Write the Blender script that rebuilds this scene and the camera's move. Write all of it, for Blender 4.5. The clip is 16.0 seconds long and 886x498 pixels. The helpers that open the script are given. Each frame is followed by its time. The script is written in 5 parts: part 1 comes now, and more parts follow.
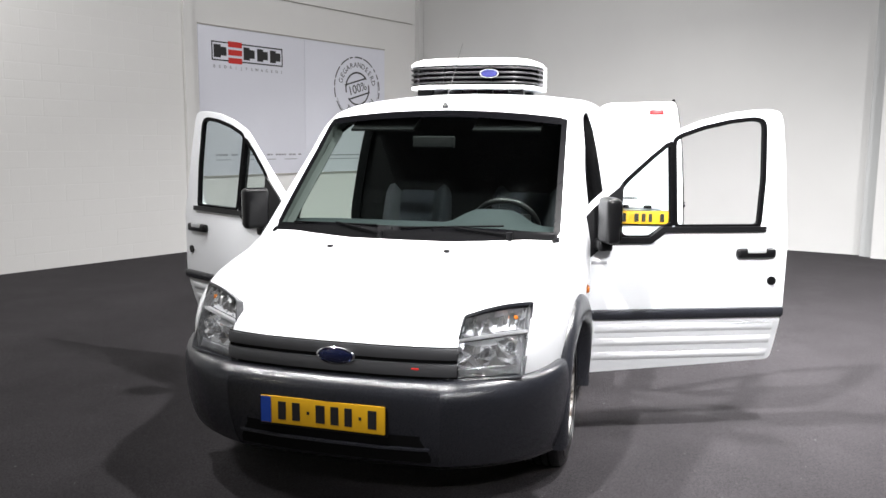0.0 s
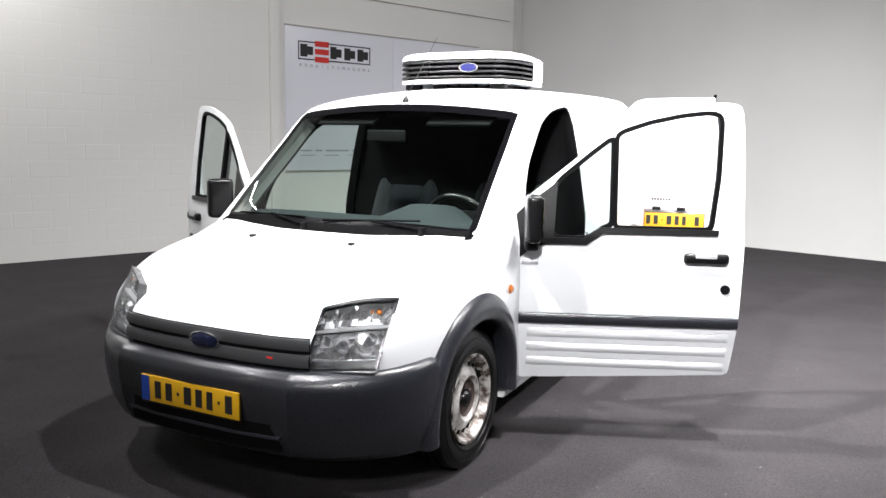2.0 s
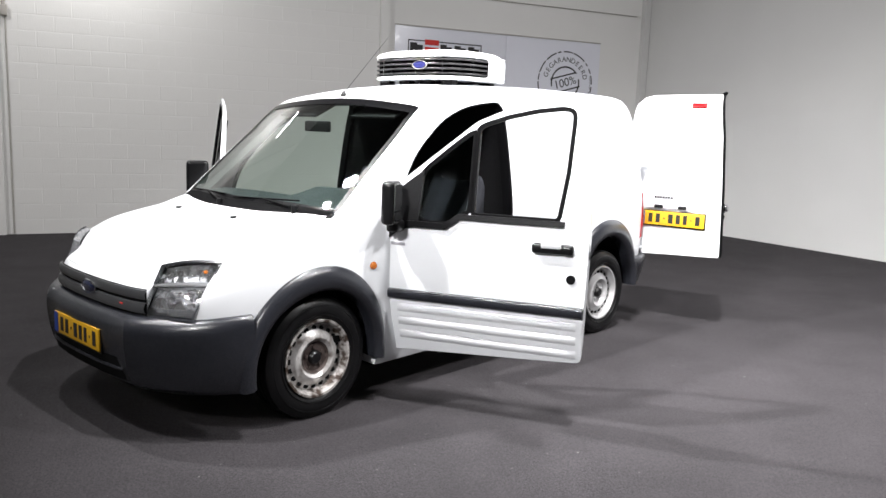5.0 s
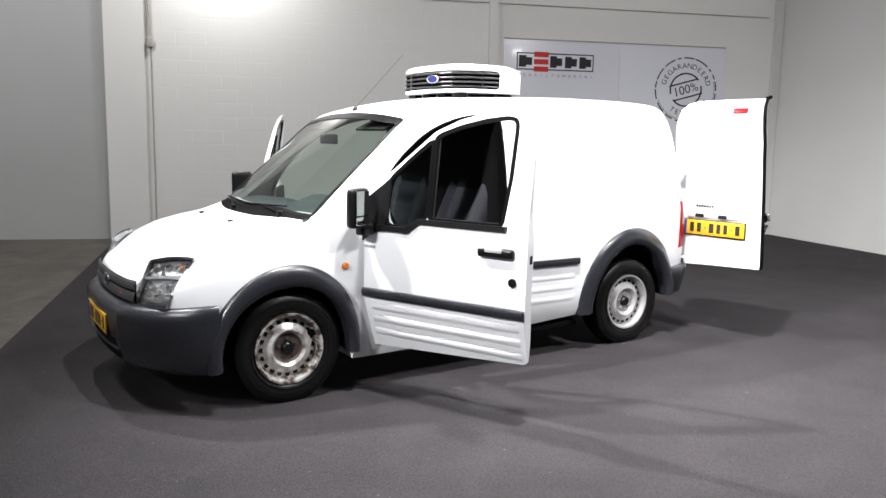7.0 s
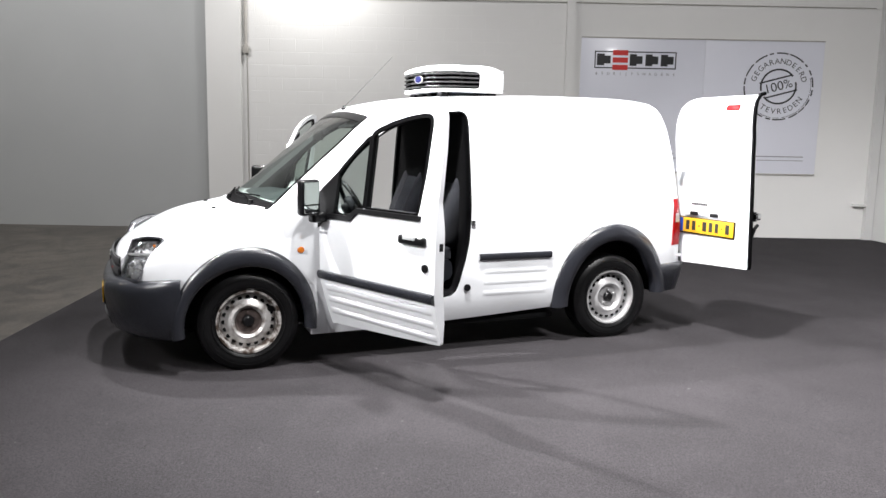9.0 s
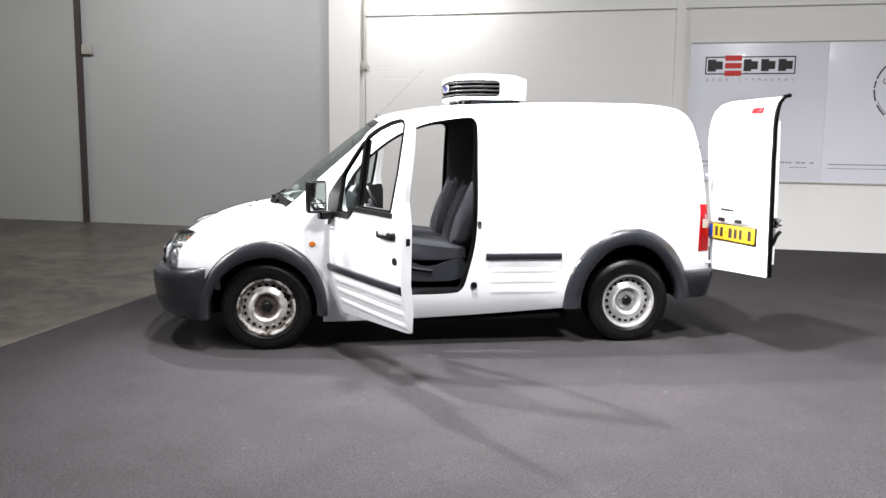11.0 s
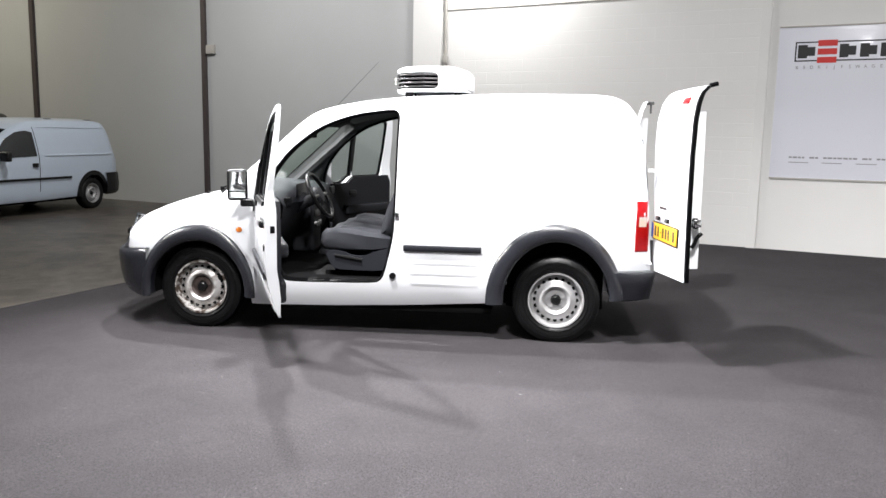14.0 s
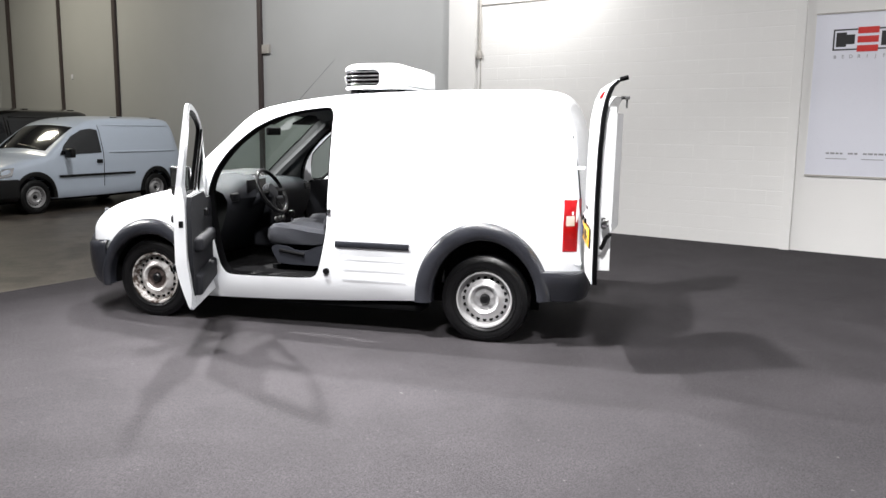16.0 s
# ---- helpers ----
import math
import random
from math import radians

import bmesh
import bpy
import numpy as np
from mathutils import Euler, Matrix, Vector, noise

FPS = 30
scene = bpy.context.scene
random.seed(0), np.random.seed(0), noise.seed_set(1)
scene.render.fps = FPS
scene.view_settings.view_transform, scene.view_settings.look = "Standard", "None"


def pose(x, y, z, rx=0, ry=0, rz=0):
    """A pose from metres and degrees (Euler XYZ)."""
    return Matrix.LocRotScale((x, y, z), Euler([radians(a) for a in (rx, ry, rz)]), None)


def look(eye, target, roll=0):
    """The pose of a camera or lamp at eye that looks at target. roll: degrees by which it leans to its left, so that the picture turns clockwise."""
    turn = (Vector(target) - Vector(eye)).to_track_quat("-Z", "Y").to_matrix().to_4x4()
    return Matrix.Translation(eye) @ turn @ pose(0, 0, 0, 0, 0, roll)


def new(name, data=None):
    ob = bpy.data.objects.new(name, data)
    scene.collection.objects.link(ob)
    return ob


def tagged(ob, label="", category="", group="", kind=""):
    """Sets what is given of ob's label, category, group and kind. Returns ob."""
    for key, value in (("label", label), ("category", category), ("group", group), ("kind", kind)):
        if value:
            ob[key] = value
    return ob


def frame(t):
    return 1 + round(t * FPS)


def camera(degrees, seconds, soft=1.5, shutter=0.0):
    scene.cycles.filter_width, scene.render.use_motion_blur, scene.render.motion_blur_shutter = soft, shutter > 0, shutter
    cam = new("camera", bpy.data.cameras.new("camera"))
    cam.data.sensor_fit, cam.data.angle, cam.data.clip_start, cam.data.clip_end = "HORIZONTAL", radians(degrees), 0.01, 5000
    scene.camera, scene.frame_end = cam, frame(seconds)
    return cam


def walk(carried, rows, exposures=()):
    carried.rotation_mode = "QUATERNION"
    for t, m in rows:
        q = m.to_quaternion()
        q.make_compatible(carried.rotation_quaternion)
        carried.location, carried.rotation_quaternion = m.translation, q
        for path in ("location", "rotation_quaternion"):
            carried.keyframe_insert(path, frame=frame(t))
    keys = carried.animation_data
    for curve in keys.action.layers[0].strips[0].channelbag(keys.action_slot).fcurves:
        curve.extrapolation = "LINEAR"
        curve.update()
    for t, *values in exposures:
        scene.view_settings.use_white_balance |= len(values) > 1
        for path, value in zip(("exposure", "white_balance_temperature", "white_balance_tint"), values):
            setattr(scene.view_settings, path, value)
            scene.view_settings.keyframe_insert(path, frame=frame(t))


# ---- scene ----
cam = camera(58.5, 16.0)
PATH = [
    (0, (1.217, -3.556, 1.479), (0.68, -1.648, 1.208), 0.5),
    (0.5, (1.471, -3.45, 1.473), (0.894, -1.555, 1.195), 0.4),
    (1, (1.745, -3.327, 1.478), (1.079, -1.462, 1.202), 0.6),
    (1.5, (1.997, -3.224, 1.473), (1.212, -1.403, 1.208), 0.6),
    (2, (2.255, -3.104, 1.465), (1.353, -1.341, 1.188), 1.0),
    (2.5, (2.53, -2.985, 1.466), (1.524, -1.281, 1.181), 0.9),
    (3, (2.803, -2.861, 1.472), (1.732, -1.196, 1.187), 0.8),
    (3.5, (3.047, -2.762, 1.477), (1.89, -1.156, 1.191), 0.9),
    (4, (3.302, -2.643, 1.474), (2.089, -1.082, 1.169), 1.5),
    (4.5, (3.566, -2.523, 1.485), (2.307, -0.998, 1.192), 1.5),
    (4.7, (3.706, -2.49, 1.486), (2.417, -0.99, 1.19), 1.8),
    (7, (4.873, -1.665, 1.51), (3.222, -0.573, 1.226), 1.1),
    (7.5, (5.122, -1.421, 1.505), (3.453, -0.356, 1.22), 1.2),
    (8, (5.349, -1.202, 1.509), (3.628, -0.222, 1.224), 1.0),
    (8.5, (5.572, -0.939, 1.509), (3.786, -0.088, 1.217), 0.7),
    (9, (5.766, -0.684, 1.512), (3.93, 0.054, 1.221), 1.1),
    (11.3, (6.423, 0.636, 1.472), (4.456, 0.868, 1.195), 0.7),
    (11.5, (6.421, 0.79, 1.474), (4.452, 0.986, 1.187), 0.7),
    (12, (6.476, 1.129, 1.484), (4.501, 1.271, 1.2), 0.7),
    (12.5, (6.497, 1.465, 1.474), (4.519, 1.524, 1.182), 0.8),
    (13, (6.514, 1.788, 1.477), (4.533, 1.737, 1.202), 1.0),
    (13.5, (6.504, 2.114, 1.488), (4.529, 1.979, 1.204), 0.9),
    (14, (6.48, 2.443, 1.492), (4.513, 2.233, 1.204), 1.0),
    (14.5, (6.454, 2.768, 1.503), (4.494, 2.505, 1.206), 0.9),
    (15, (6.395, 3.084, 1.499), (4.452, 2.711, 1.206), 0.9),
    (15.5, (6.315, 3.428, 1.515), (4.387, 2.986, 1.217), 0.6),
    (16, (6.232, 3.75, 1.524), (4.318, 3.258, 1.22), 0.7),
]
walk(cam, [(t, look(eye, target, roll)) for t, eye, target, roll in PATH], [(0.0, -0.06), (3.0, -0.24), (7.0, -0.36), (9.0, -0.24), (11.5, 0.05), (16.0, 0.12)])


# ---- world and lamps ----
HALL = Matrix.Rotation(radians(-18.5), 4, "Z")   # the hall's walls stand turned against the van


LONG = Matrix.Rotation(radians(-21.5), 4, "Z") @ Matrix.Translation((-0.01, 0, 0))   # the long wall, slightly askew
BACK = Matrix.Translation((-3.0345, 9.9226, 0)) @ Matrix.Rotation(radians(-15.13), 4, "Z")   # the back wall, from the corner


def hall(p, q, z=0.0):
    """A place in the world from the hall's own axes: p across, q along the long wall."""
    return HALL @ Vector((p, q, z))


world = bpy.data.worlds.new("hall_world")
scene.world = world
world.use_nodes = True
world.node_tree.nodes["Background"].inputs[0].default_value = (0.9, 0.95, 1.0, 1)
world.node_tree.nodes["Background"].inputs[1].default_value = 0.012


def area_lamp(name, eye, target, power, sx, sy, colour, spread=180):
    data = bpy.data.lights.new(name, "AREA")
    data.shape, data.size, data.size_y, data.energy, data.color = "RECTANGLE", sx, sy, power, colour
    data.spread = radians(spread)
    ob = new(name, data)
    ob.matrix_world = look(eye, target)
    return ob


area_lamp("lamp_side", (5.6, 3.0, 6.2), (3.4, 3.0, 0.0), 380, 0.7, 0.4, (1.0, 0.985, 0.99), 112)
area_lamp("lamp_front", (-0.68, -2.66, 6.2), (2.3, 2.4, 0.0), 160, 0.2, 0.2, (1.0, 0.985, 0.99), 57)
area_lamp("lamp_middle", (2.3, 0.6, 6.2), (1.9, 2.6, 0.0), 430, 0.26, 0.26, (1.0, 0.985, 0.985), 104)
# an added fill light, to brighten the back wall and rear floor
area_lamp("fill_back", hall(0.0, 4.6, 6.2), hall(-2.6, 5.2, 0.4), 245, 1.0, 0.4, (1.0, 0.985, 0.985))
area_lamp("lamp_fore", (4.2, -8.2, 6.2), (1.5, 0.8, 2.0), 92, 0.6, 0.4, (1.0, 0.985, 0.99), 34)
area_lamp("lamp_long", (-2.5, -0.6, 6.2), (2.6, 1.6, 0.0), 175, 0.22, 0.22, (1.0, 0.985, 0.985), 64)
area_lamp("lamp_gate", hall(-2.6, -4.0, 6.2), hall(-5.4, -3.0, 0.6), 295, 0.8, 0.4, (1.0, 0.985, 0.985))
area_lamp("lamp_wall", LONG @ Vector((-5.75, -0.4, 4.5)), LONG @ Vector((-6.4, -0.3, 3.2)), 70, 0.7, 0.25, (1.0, 0.985, 0.97))
area_lamp("lamp_far", hall(-3.4, -12.5, 6.0), hall(-5.5, -12.5, 0.0), 185, 1.2, 0.4, (1.0, 0.93, 0.76))


# ---- materials ----
def material(name, colour, rough=0.5, metal=0.0, vary=0.06, scale=8.0, bump=0.0, bump_scale=60.0, coat=0.0, spec=0.5, tint=None, span=None):
    """A painted, moulded or woven surface with two scales of variation."""
    m = bpy.data.materials.new(name)
    m.use_nodes = True
    n, l = m.node_tree.nodes, m.node_tree.links
    b = n["Principled BSDF"]
    b.inputs["Metallic"].default_value = metal
    b.inputs["Coat Weight"].default_value = coat
    b.inputs["Coat Roughness"].default_value = 0.08
    b.inputs["Specular IOR Level"].default_value = spec
    tex = n.new("ShaderNodeTexCoord")
    big = n.new("ShaderNodeTexNoise")
    big.inputs["Scale"].default_value, big.inputs["Detail"].default_value = scale, 6
    small = n.new("ShaderNodeTexNoise")
    small.inputs["Scale"].default_value, small.inputs["Detail"].default_value = bump_scale, 4
    l.new(tex.outputs["Object"], big.inputs["Vector"])
    l.new(tex.outputs["Object"], small.inputs["Vector"])
    ramp = n.new("ShaderNodeMix")
    ramp.data_type = "RGBA"
    dark = tint or tuple(c * (1 - 2.2 * vary) for c in colour)
    light = tuple(min(1.0, c * (1 + vary)) for c in colour)
    ramp.inputs["A"].default_value, ramp.inputs["B"].default_value = (*dark, 1), (*light, 1)
    if span:   # patches with clearer edges
        edge = n.new("ShaderNodeMapRange")
        edge.inputs["From Min"].default_value, edge.inputs["From Max"].default_value = span
        l.new(big.outputs["Fac"], edge.inputs["Value"])
        l.new(edge.outputs["Result"], ramp.inputs["Factor"])
    else:
        l.new(big.outputs["Fac"], ramp.inputs["Factor"])
    l.new(ramp.outputs["Result"], b.inputs["Base Color"])
    r = n.new("ShaderNodeMapRange")
    r.inputs["To Min"].default_value, r.inputs["To Max"].default_value = max(0.02, rough - 0.08), min(1.0, rough + 0.08)
    l.new(small.outputs["Fac"], r.inputs["Value"])
    l.new(r.outputs["Result"], b.inputs["Roughness"])
    if bump:
        bp = n.new("ShaderNodeBump")
        bp.inputs["Strength"].default_value, bp.inputs["Distance"].default_value = bump, 0.01
        l.new(small.outputs["Fac"], bp.inputs["Height"])
        l.new(bp.outputs["Normal"], b.inputs["Normal"])
    return m


def glass(name, colour, rough=0.0):
    m = bpy.data.materials.new(name)
    m.use_nodes = True
    n, l = m.node_tree.nodes, m.node_tree.links
    clear = n.new("ShaderNodeBsdfTransparent")
    clear.inputs["Color"].default_value = (*colour, 1)
    gloss = n.new("ShaderNodeBsdfGlossy")
    gloss.inputs["Roughness"].default_value = rough
    facing = n.new("ShaderNodeLayerWeight")
    facing.inputs["Blend"].default_value = 0.5
    power = n.new("ShaderNodeMath")
    power.operation = "POWER"
    power.inputs[1].default_value = 5.0
    l.new(facing.outputs["Facing"], power.inputs[0])
    fres = n.new("ShaderNodeMath")
    fres.operation = "MULTIPLY_ADD"
    fres.inputs[1].default_value, fres.inputs[2].default_value = 0.9, 0.03
    l.new(power.outputs[0], fres.inputs[0])
    mix = n.new("ShaderNodeMixShader")
    l.new(fres.outputs[0], mix.inputs["Fac"])
    l.new(clear.outputs["BSDF"], mix.inputs[1])
    l.new(gloss.outputs["BSDF"], mix.inputs[2])
    l.new(mix.outputs["Shader"], n["Material Output"].inputs["Surface"])
    return m


WHITE = material("white_paint", (0.70, 0.715, 0.735), 0.28, vary=0.012, scale=3, bump=0.02, bump_scale=400, coat=0.5)
PLASTIC = material("grey_plastic", (0.0148, 0.0158, 0.0202), 0.28, vary=0.14, scale=7, bump=0.10, bump_scale=500, coat=0.2)
GRILLE = material("grille_plastic", (0.040, 0.041, 0.044), 0.4, vary=0.08, bump=0.05, bump_scale=300)
SLAT = material("slat_plastic", (0.012, 0.012, 0.013), 0.35, vary=0.08, bump=0.05, bump_scale=300, spec=0.3)
BLACK = material("black_plastic", (0.004, 0.004, 0.0045), 0.3, vary=0.1, bump=0.05, bump_scale=300, spec=0.3)
SEAL = material("rubber_seal", (0.002, 0.002, 0.0023), 0.5, vary=0.1, spec=0.04)
RUBBER = material("tyre_rubber", (0.0032, 0.0032, 0.0036), 0.36, vary=0.3, scale=14, bump=0.12, bump_scale=160, spec=0.32)
STEEL = material("wheel_steel", (0.40, 0.40, 0.41), 0.36, metal=0.35, vary=0.06, scale=9, bump=0.0, tint=(0.29, 0.285, 0.28))
RUST = material("rusty_hub", (0.075, 0.052, 0.045), 0.7, metal=0.2, vary=0.3, scale=60, bump=0.3, bump_scale=200, tint=(0.02, 0.018, 0.018))
SCREEN_BLACK = material("black_ceramic", (0.0012, 0.0012, 0.0016), 0.3, vary=0.1, spec=0.04)
COWL = material("scuttle_plastic", (0.0015, 0.0015, 0.0018), 0.7, vary=0.2, scale=30, bump=0.2, bump_scale=200, spec=0.03)
CHROME = material("chrome", (0.85, 0.86, 0.88), 0.12, metal=1.0, vary=0.03)
SILVER = material("silver_plastic", (0.55, 0.56, 0.57), 0.35, metal=0.4, vary=0.04)
# near-black for dark parts, and for shade painted into openings and the cab
DARK = material("dark_parts_and_shade", (0.004, 0.004, 0.0045), 0.8, vary=0.2, spec=0.1)
TRIM = material("dark_trim", (0.0105, 0.0112, 0.0140), 0.68, vary=0.1, scale=5, bump=0.15, bump_scale=450, spec=0.22)
DARK_STEEL = material("stained_steel", (0.10, 0.10, 0.10), 0.5, metal=0.4, vary=0.2, scale=40)
DASH = material("dash_plastic", (0.0175, 0.022, 0.024), 0.7, vary=0.06, scale=5, bump=0.15, bump_scale=450, spec=0.15)
FABRIC = material("seat_fabric", (0.0118, 0.0132, 0.0185), 0.9, vary=0.12, scale=30, bump=0.4, bump_scale=700)
FABRIC_MID = material("seat_fabric_centre", (0.0195, 0.022, 0.031), 0.9, vary=0.12, scale=40, bump=0.4, bump_scale=700)
SEAT_PLASTIC = material("seat_side_plastic", (0.0145, 0.016, 0.021), 0.45, vary=0.08, bump=0.1, bump_scale=400)
LINING = material("grey_lining", (0.085, 0.09, 0.09), 0.8, vary=0.05)
AMBER = material("amber_lens", (0.55, 0.15, 0.015), 0.2, vary=0.05, coat=0.5)
RED = material("red_lens", (0.26, 0.002, 0.004), 0.3, vary=0.2, scale=50, spec=0.1)
REDCLOTH = material("red_cloth", (0.30, 0.010, 0.010), 0.7, vary=0.1, scale=30)
YELLOW = material("plate_yellow", (0.62, 0.34, 0.010), 0.4, vary=0.03)
BLUE = material("plate_blue", (0.01, 0.05, 0.32), 0.4, vary=0.03)
BADGE = material("badge_blue", (0.004, 0.007, 0.03), 0.25, vary=0.03, coat=0.6)
UNITBADGE = material("unit_badge_blue", (0.02, 0.022, 0.10), 0.3, vary=0.03)
MIRROR = material("mirror_glass", (0.9, 0.92, 0.92), 0.02, metal=1.0, vary=0.0)
BOWL = material("lamp_bowl", (0.88, 0.89, 0.91), 0.08, metal=0.9, vary=0.1, scale=60, bump=0.1, bump_scale=60)
STEEL_DIRTY = material("dirty_wheel_steel", (0.50, 0.49, 0.48), 0.32, metal=0.4, vary=0.06, scale=17, bump=0.0, tint=(0.10, 0.072, 0.058), span=(0.30, 0.52))
RUSTY_LIP = material("rusty_rim_edge", (0.44, 0.425, 0.41), 0.38, metal=0.35, vary=0.06, scale=26, bump=0.0, tint=(0.05, 0.034, 0.026), span=(0.42, 0.60))
REFLECTOR = material("lamp_reflector", (0.34, 0.345, 0.36), 0.15, metal=0.55, vary=0.3, scale=40, bump=0.9, bump_scale=26)
SCREEN_GLASS = glass("green_tinted_glass", (0.60, 0.71, 0.645))
SIDE_GLASS = glass("side_glass", (0.83, 0.875, 0.86))
LENS = glass("clear_lens", (0.95, 0.955, 0.96))
DARK_GLASS = material("dark_window", (0.01, 0.011, 0.013), 0.06, vary=0.02, coat=0.4)
UNIT_WHITE = material("unit_white", (0.80, 0.81, 0.82), 0.4, vary=0.015, scale=4, bump=0.05, bump_scale=200)
# the far van's white, greyed and blued in colour against lamp_far's warm light
FAR_WHITE_COOLED = material("far_van_white_cooled", (0.47, 0.535, 0.62), 0.3, vary=0.015, scale=3, coat=0.4)
FAR_BLACK = material("far_black_paint", (0.003, 0.003, 0.0035), 0.15, vary=0.05, coat=0.8)
SIGN = material("sign_white", (0.70, 0.71, 0.78), 0.3, vary=0.01, scale=2, coat=0.2)
INK = material("sign_black", (0.012, 0.012, 0.014), 0.4)
INK_GREY = material("sign_grey", (0.26, 0.26, 0.28), 0.5)
SIGNRED = material("sign_red", (0.60, 0.025, 0.02), 0.4)
POST = material("dark_post", (0.055, 0.042, 0.042), 0.5, vary=0.1)
PIPE = material("pipe_grey", (0.42, 0.40, 0.37), 0.5, vary=0.1)


def wall_paint(name, colour, stain=0.1):
    """Painted masonry: roller texture and faint stains."""
    return material(name, colour, 0.62, vary=0.02, scale=0.9, bump=0.25, bump_scale=90, tint=tuple(c * (1 - stain) for c in colour))


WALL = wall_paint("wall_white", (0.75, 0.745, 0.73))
# white paint darkened in colour, so that the back wall reads less lit
WALL_WHITE_DIM = wall_paint("wall_white_dim", (0.60, 0.60, 0.592))
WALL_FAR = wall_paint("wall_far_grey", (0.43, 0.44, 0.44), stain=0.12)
CEILING = material("ceiling_paint", (0.10, 0.10, 0.10), 0.8)


def carpet_material():
    m = material("carpet", (0.0325, 0.0297, 0.0324), 0.95, vary=0.1, scale=1.3, bump=0.9, bump_scale=260, spec=0.2)
    n, l = m.node_tree.nodes, m.node_tree.links
    b = n["Principled BSDF"]
    mix = [x for x in n if x.type == "MIX"][0]
    tex = [x for x in n if x.type == "TEX_COORD"][0]
    grain = n.new("ShaderNodeTexNoise")
    grain.inputs["Scale"].default_value, grain.inputs["Detail"].default_value = 120, 6
    l.new(tex.outputs["Object"], grain.inputs["Vector"])
    rng = n.new("ShaderNodeMapRange")
    rng.inputs["From Min"].default_value, rng.inputs["From Max"].default_value = 0.35, 0.65
    rng.inputs["To Min"].default_value, rng.inputs["To Max"].default_value = 0.64, 1.36
    l.new(grain.outputs["Fac"], rng.inputs["Value"])
    mul = n.new("ShaderNodeMix")
    mul.data_type, mul.blend_type = "RGBA", "MULTIPLY"
    mul.inputs["Factor"].default_value = 1.0
    l.new(mix.outputs["Result"], mul.inputs["A"])
    l.new(rng.outputs["Result"], mul.inputs["B"])
    wear = n.new("ShaderNodeTexNoise")
    wear.inputs["Scale"].default_value, wear.inputs["Detail"].default_value, wear.inputs["Distortion"].default_value = 2.6, 9, 0.6
    l.new(tex.outputs["Object"], wear.inputs["Vector"])
    wr = n.new("ShaderNodeMapRange")
    wr.inputs["From Min"].default_value, wr.inputs["From Max"].default_value = 0.3, 0.7
    wr.inputs["To Min"].default_value, wr.inputs["To Max"].default_value = 0.90, 1.10
    l.new(wear.outputs["Fac"], wr.inputs["Value"])
    mul2 = n.new("ShaderNodeMix")
    mul2.data_type, mul2.blend_type = "RGBA", "MULTIPLY"
    mul2.inputs["Factor"].default_value = 1.0
    l.new(mul.outputs["Result"], mul2.inputs["A"])
    l.new(wr.outputs["Result"], mul2.inputs["B"])
    lint = n.new("ShaderNodeTexNoise")   # pale lint
    lint.inputs["Scale"].default_value, lint.inputs["Detail"].default_value = 34, 3
    l.new(tex.outputs["Object"], lint.inputs["Vector"])
    lr = n.new("ShaderNodeMapRange")
    lr.inputs["From Min"].default_value, lr.inputs["From Max"].default_value = 0.72, 0.77
    l.new(lint.outputs["Fac"], lr.inputs["Value"])
    fleck = n.new("ShaderNodeMix")
    fleck.data_type = "RGBA"
    fleck.inputs["B"].default_value = (0.125, 0.12, 0.122, 1)
    l.new(lr.outputs["Result"], fleck.inputs["Factor"])
    l.new(mul2.outputs["Result"], fleck.inputs["A"])
    l.new(fleck.outputs["Result"], b.inputs["Base Color"])
    return m


CARPET = carpet_material()


def concrete_material():
    """A worn workshop slab: broad patches, darker stains and fine grain."""
    m = material("concrete_floor", (0.082, 0.070, 0.058), 0.40, vary=0.30, scale=0.8, bump=0.1, bump_scale=40)
    n, l = m.node_tree.nodes, m.node_tree.links
    mix = [x for x in n if x.type == "MIX"][0]
    tex = [x for x in n if x.type == "TEX_COORD"][0]
    last = mix.outputs["Result"]
    for scale, lo, hi, dark, bright, warp in ((2.3, 0.36, 0.60, 0.50, 1.18, 1.6), (9.0, 0.30, 0.70, 0.80, 1.16, 0.8), (70.0, 0.30, 0.70, 0.86, 1.12, 0.0)):
        noise = n.new("ShaderNodeTexNoise")
        noise.inputs["Scale"].default_value, noise.inputs["Detail"].default_value, noise.inputs["Distortion"].default_value = scale, 8, warp
        l.new(tex.outputs["Object"], noise.inputs["Vector"])
        rng = n.new("ShaderNodeMapRange")
        rng.inputs["From Min"].default_value, rng.inputs["From Max"].default_value = lo, hi
        rng.inputs["To Min"].default_value, rng.inputs["To Max"].default_value = dark, bright
        l.new(noise.outputs["Fac"], rng.inputs["Value"])
        mul = n.new("ShaderNodeMix")
        mul.data_type, mul.blend_type = "RGBA", "MULTIPLY"
        mul.inputs["Factor"].default_value = 1.0
        l.new(last, mul.inputs["A"])
        l.new(rng.outputs["Result"], mul.inputs["B"])
        last = mul.outputs["Result"]
    l.new(last, n["Principled BSDF"].inputs["Base Color"])
    return m


CONCRETE = concrete_material()


# ---- builders ----
def link(name, bm, mat, parent=None, label="", smooth=40, m=None):
    me = bpy.data.meshes.new(name)
    bmesh.ops.recalc_face_normals(bm, faces=bm.faces)
    bm.to_mesh(me)
    bm.free()
    if mat:
        me.materials.append(mat)
    if smooth:
        for f in me.polygons:
            f.use_smooth = True
        me.set_sharp_from_angle(angle=radians(smooth))
    ob = new(name, me)
    if parent:
        ob.parent = parent
    if m is not None:
        ob.matrix_local = m
    if label:
        tagged(ob, label)
    return ob


def part(name, bm, mat, parent, label="", smooth=40, m=None):
    return link(name, bm, mat, parent, label, smooth, m)


